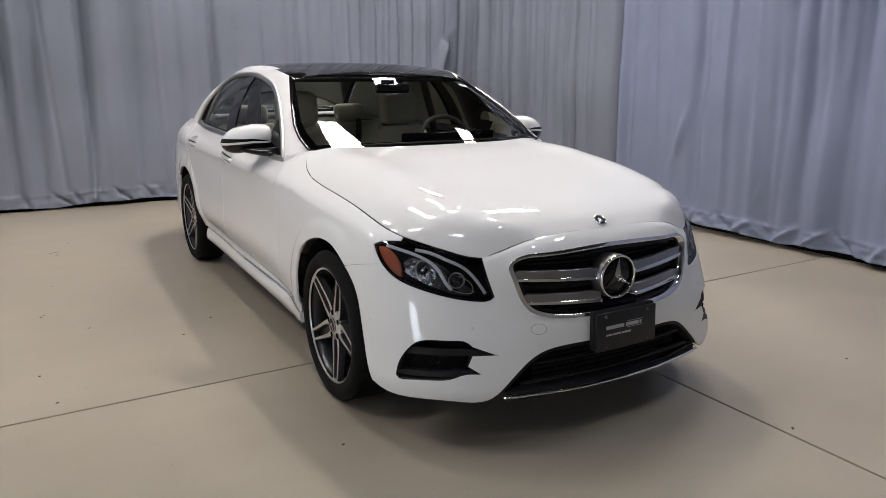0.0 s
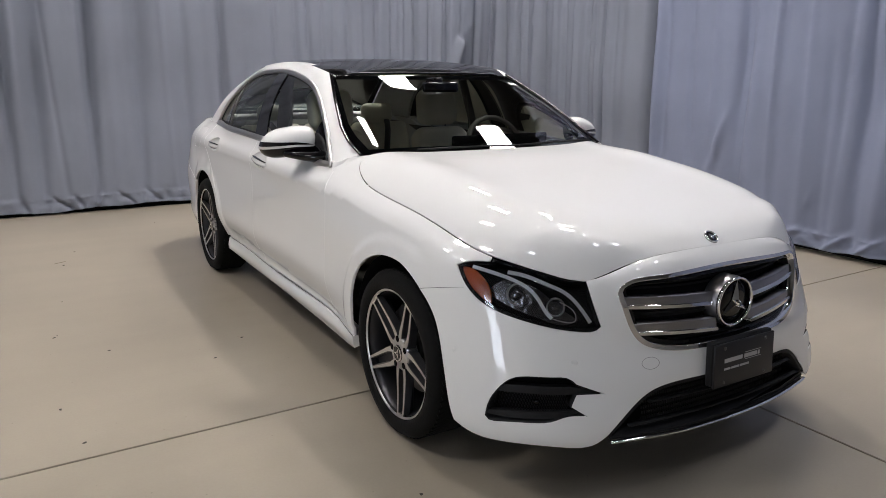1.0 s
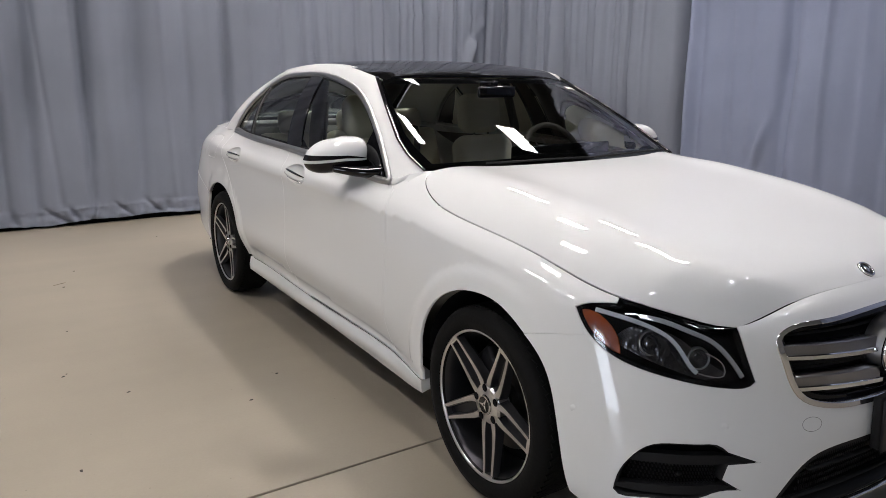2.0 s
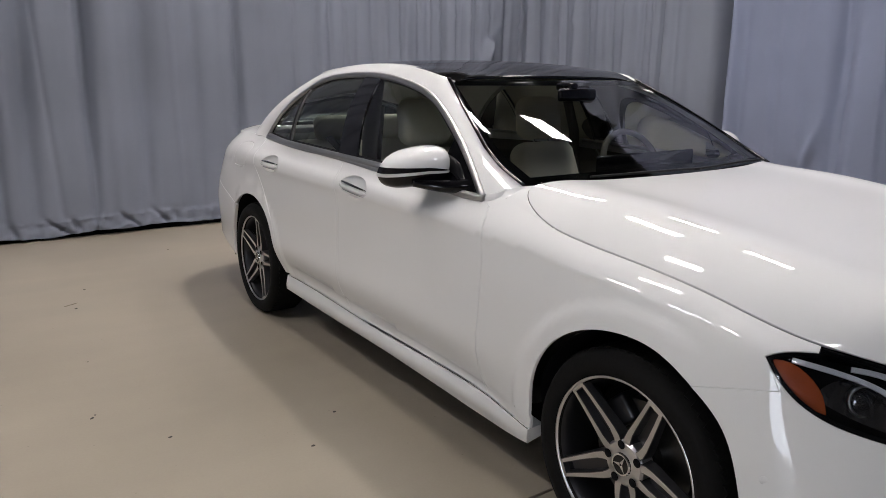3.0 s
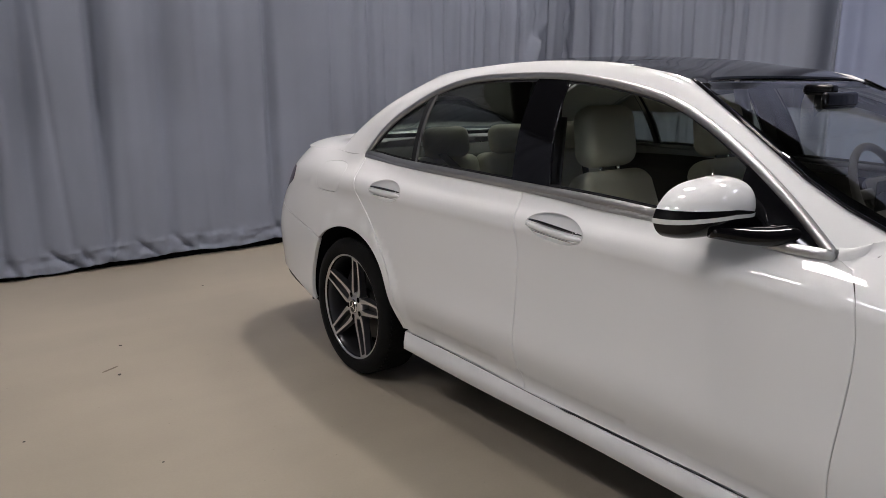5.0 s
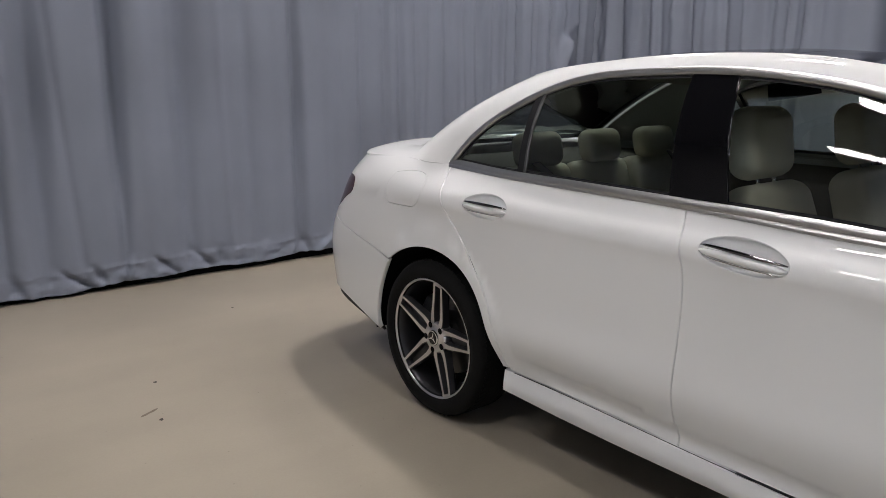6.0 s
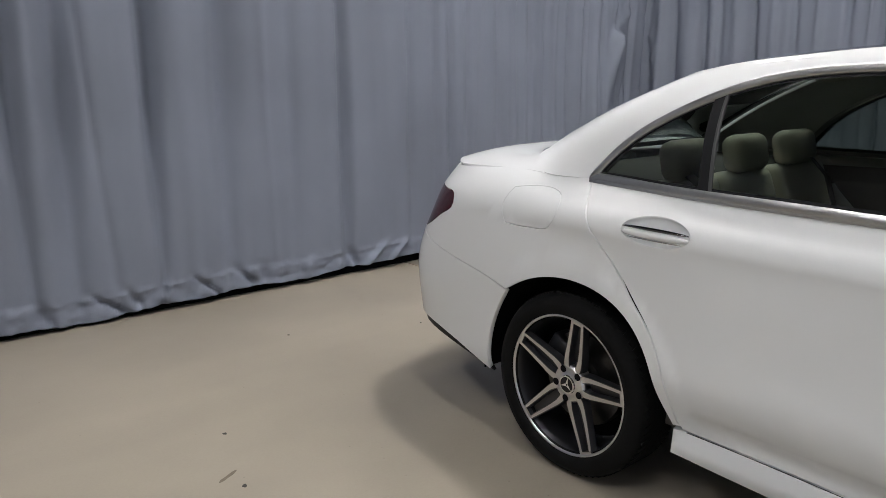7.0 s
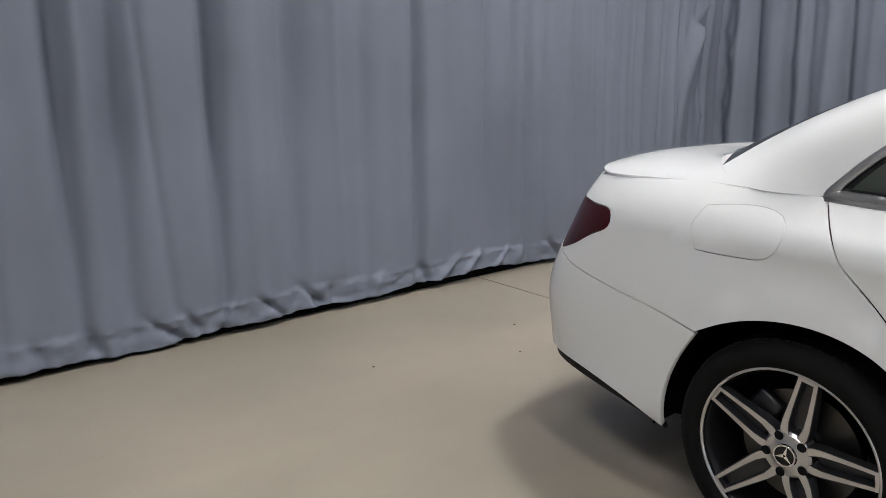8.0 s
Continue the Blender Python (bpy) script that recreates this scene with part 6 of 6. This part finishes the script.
def seat(x, y, front=True):
    st = new("front_seat" if front else "rear_seat")
    st.parent = car
    st.location = (x, y, 0)
    tagged(st, "cream leather seat with separate headrest")
    lean = Matrix.Rotation(radians(-18), 4, "X")
    bm = bmesh.new()
    pad(bm, (-.25, -.48, .38), (.25, .10, .52), .05, Matrix.Identity(4))
    part("cushion", bm, CREAM, st)
    bm = bmesh.new()
    vs = pad(bm, (-.24, -.06, 0), (.24, .07, .62), .055, Matrix.Identity(4))
    for v in bm.verts:
        f = max(0, (v.co.z - .35) / .27)
        v.co.x *= 1 - .32 * f ** 2
        v.co.y -= .025 * (abs(v.co.x) / .24) ** 2 if v.co.y < 0 else 0
    bmesh.ops.transform(bm, matrix=Matrix.Translation((0, .03, .48)) @ lean, verts=bm.verts)
    part("backrest", bm, CREAM, st)
    bm = bmesh.new()
    pad(bm, (-.148, -.055, -.01), (.148, .055, .225), .052, Matrix.Identity(4))
    for v in bm.verts:
        v.co.x *= 1 - .15 * ((v.co.z - .1) / .12) ** 2
    bmesh.ops.transform(bm, matrix=Matrix.Translation((0, .225, 1.095)) @ Matrix.Rotation(radians(-8), 4, "X"), verts=bm.verts)
    hr = part("headrest", bm, CREAM, st)
    for sx in (-.05, .05):
        bm = bmesh.new()
        tube(bm, [(sx, .20, 1.04), (sx, .225, 1.13)], .006, 8)
        part("headrest_post", bm, CHROME, hr)


for x in (-.37, .37):
    seat(x, 1.60)
bench = new("rear_bench")
bench.parent = car
tagged(bench, "cream leather rear bench with three headrests")
bm = bmesh.new()
pad(bm, (-.66, 2.15, .36), (.66, 2.72, .52), .06, None)
part("cushion", bm, CREAM, bench)
for x0, x1 in ((-.66, -.20), (-.19, .19), (.20, .66)):
    bm = bmesh.new()
    pad(bm, (x0, -.07, 0), (x1, .07, .60), .05, Matrix.Translation((0, 2.66, .48)) @ Matrix.Rotation(radians(-20), 4, "X"))
    part("backrest", bm, CREAM, bench)
for x, w_ in ((-.40, .125), (.0, .115), (.40, .125)):
    bm = bmesh.new()
    pad(bm, (x - w_, -.05, 0), (x + w_, .05, .15), .045, Matrix.Translation((0, 2.80, 1.045)) @ Matrix.Rotation(radians(-12), 4, "X"))
    part("headrest", bm, CREAM, bench)
for s in (-1, 1):
    bm = bmesh.new()
    tube(bm, [(s * .47, 2.79, 1.09), (s * .43, 2.68, 1.00), (s * .37, 2.585, .80), (s * .30, 2.47, .56)], .024, 8, .14, up=(0, -.9, .4))
    part("seat_belt", bm, CABIN_DARK, bench, "dark seat belt across the backrest")
bm = bmesh.new()
box(bm, (-.66, 2.86, 1.00), (.66, 3.42, 1.05), .02)
part("parcel_shelf", bm, CABIN_DARK, car)
bm = bmesh.new()
box(bm, (-.76, .50, .27), (.76, 2.9, .36), .02)
part("cabin_floor", bm, CABIN_DARK, car)
bm = bmesh.new()
box(bm, (-.68, .45, .60), (.68, .52, 1.0), .02)
part("bulkhead", bm, CABIN_DARK, car)
bm = bmesh.new()
box(bm, (-.66, 2.95, .36), (.66, 3.02, 1.02), .02)
part("boot_wall", bm, CABIN_DARK, car)
dash = new("dashboard")
dash.parent = car
bm = bmesh.new()
prof = [(.56, .985), (.70, 1.01), (.88, 1.005), (.99, .985), (1.03, .95), (1.02, .86), (.98, .72), (.95, .60)]
rows = [[bm.verts.new((x, y + .06 * (abs(x) / .7) ** 2, z - .03 * (abs(x) / .7) ** 4)) for y, z in prof] for x in np.linspace(-.70, .70, 15)]
for ra, rb in zip(rows, rows[1:]):
    for i in range(len(prof) - 1):
        bm.faces.new((ra[i], rb[i], rb[i + 1], ra[i + 1]))
part("dash_top", bm, CABIN_DARK, dash, "dark dashboard")
bm = bmesh.new()
box(bm, (-.02, .985, .985), (.62, 1.0, 1.085), .01)
part("display", bm, BLACK_GLOSS, dash, "wide gloss black display")
bm = bmesh.new()
box(bm, (-.13, 1.0, .40), (.13, 1.95, .66), .04)
part("console", bm, CABIN_DARK, car)
wheel_s = new("steering_wheel")
wheel_s.parent = car
m = Matrix.Translation((.37, 1.14, 1.0)) @ Matrix.Rotation(radians(-24), 4, "X")
bm = bmesh.new()
tube(bm, [m @ Vector((.185 * math.cos(a), 0, .180 * math.sin(a))) for a in np.linspace(0, 2 * math.pi, 40, endpoint=False)], .015, 10, closed=True, up=(0, 1, 0))
part("wheel_rim", bm, CABIN_DARK, wheel_s)
bm = bmesh.new()
box(bm, (-.085, -.02, -.06), (.085, .03, .06), .03, 3, m)
for a in (0, math.pi, -math.pi / 2):
    box(bm, (.06, -.012, -.02), (.18, .012, .02), .006, 1, m @ Matrix.Rotation(-a, 4, "Y"))
part("wheel_hub", bm, CABIN_DARK, wheel_s)
bm = bmesh.new()
box(bm, (-.11, 1.14, 1.315), (.11, 1.165, 1.370), .012, 3)
box(bm, (-.025, 1.17, 1.36), (.025, 1.27, 1.395), .010, 3)
part("rear_view_mirror", bm, BLACK_GLOSS, car)
for s in (-1, 1):
    bm = bmesh.new()
    tube(bm, [(s * .70, 1.86, .55), (s * .66, 1.86, 1.12), (s * .60, 1.90, 1.40)], .045, 8, .6)
    part("pillar_lining", bm, CABIN_DARK, car)
    bm = bmesh.new()
    tube(bm, [(s * .605, 1.84, 1.28), (s * .645, 1.83, .95), (s * .655, 1.82, .6)], .022, 6, .15)
    part("seat_belt", bm, CABIN_DARK, car)
    bm = bmesh.new()
    box(bm, (s * .36 - .16, 1.33, 1.385), (s * .36 + .16, 1.47, 1.40), .008)
    part("sun_visor", bm, LINING, car)
# wipers at the foot of the windscreen
for x0, x1 in ((-.45, .10), (.06, .62)):
    bm = bmesh.new()
    pts = []
    for f in np.linspace(0, 1, 12):
        x = x0 + (x1 - x0) * f
        uv = CABIN.find([0, 2], [(abs(x), 1.060 + .004 * math.sin(3 * f))], (0, U[3]))
        q, n = CABIN.fold(uv[:, 0], uv[:, 1])
        pts.append((x, q[0][1] - .006, q[0][2] + .008))
    tube(bm, pts, .005, 6)
    part("wiper", bm, TRIM, car)

# small white label inside the top corner of the windscreen
tag = CABIN.find([0, 1, 2], [(.53, 1.215, 1.357)])[0]
panel("toll_tag", CABIN, [rect(tag[0] - .03, tag[0] + .03, tag[1] - .06, tag[1] + .06)], material("label_white", (.7, .7, .68), .6, grain=.05, size=200), car, 1, .02, 0, .001, "small white label at the top of the windscreen")
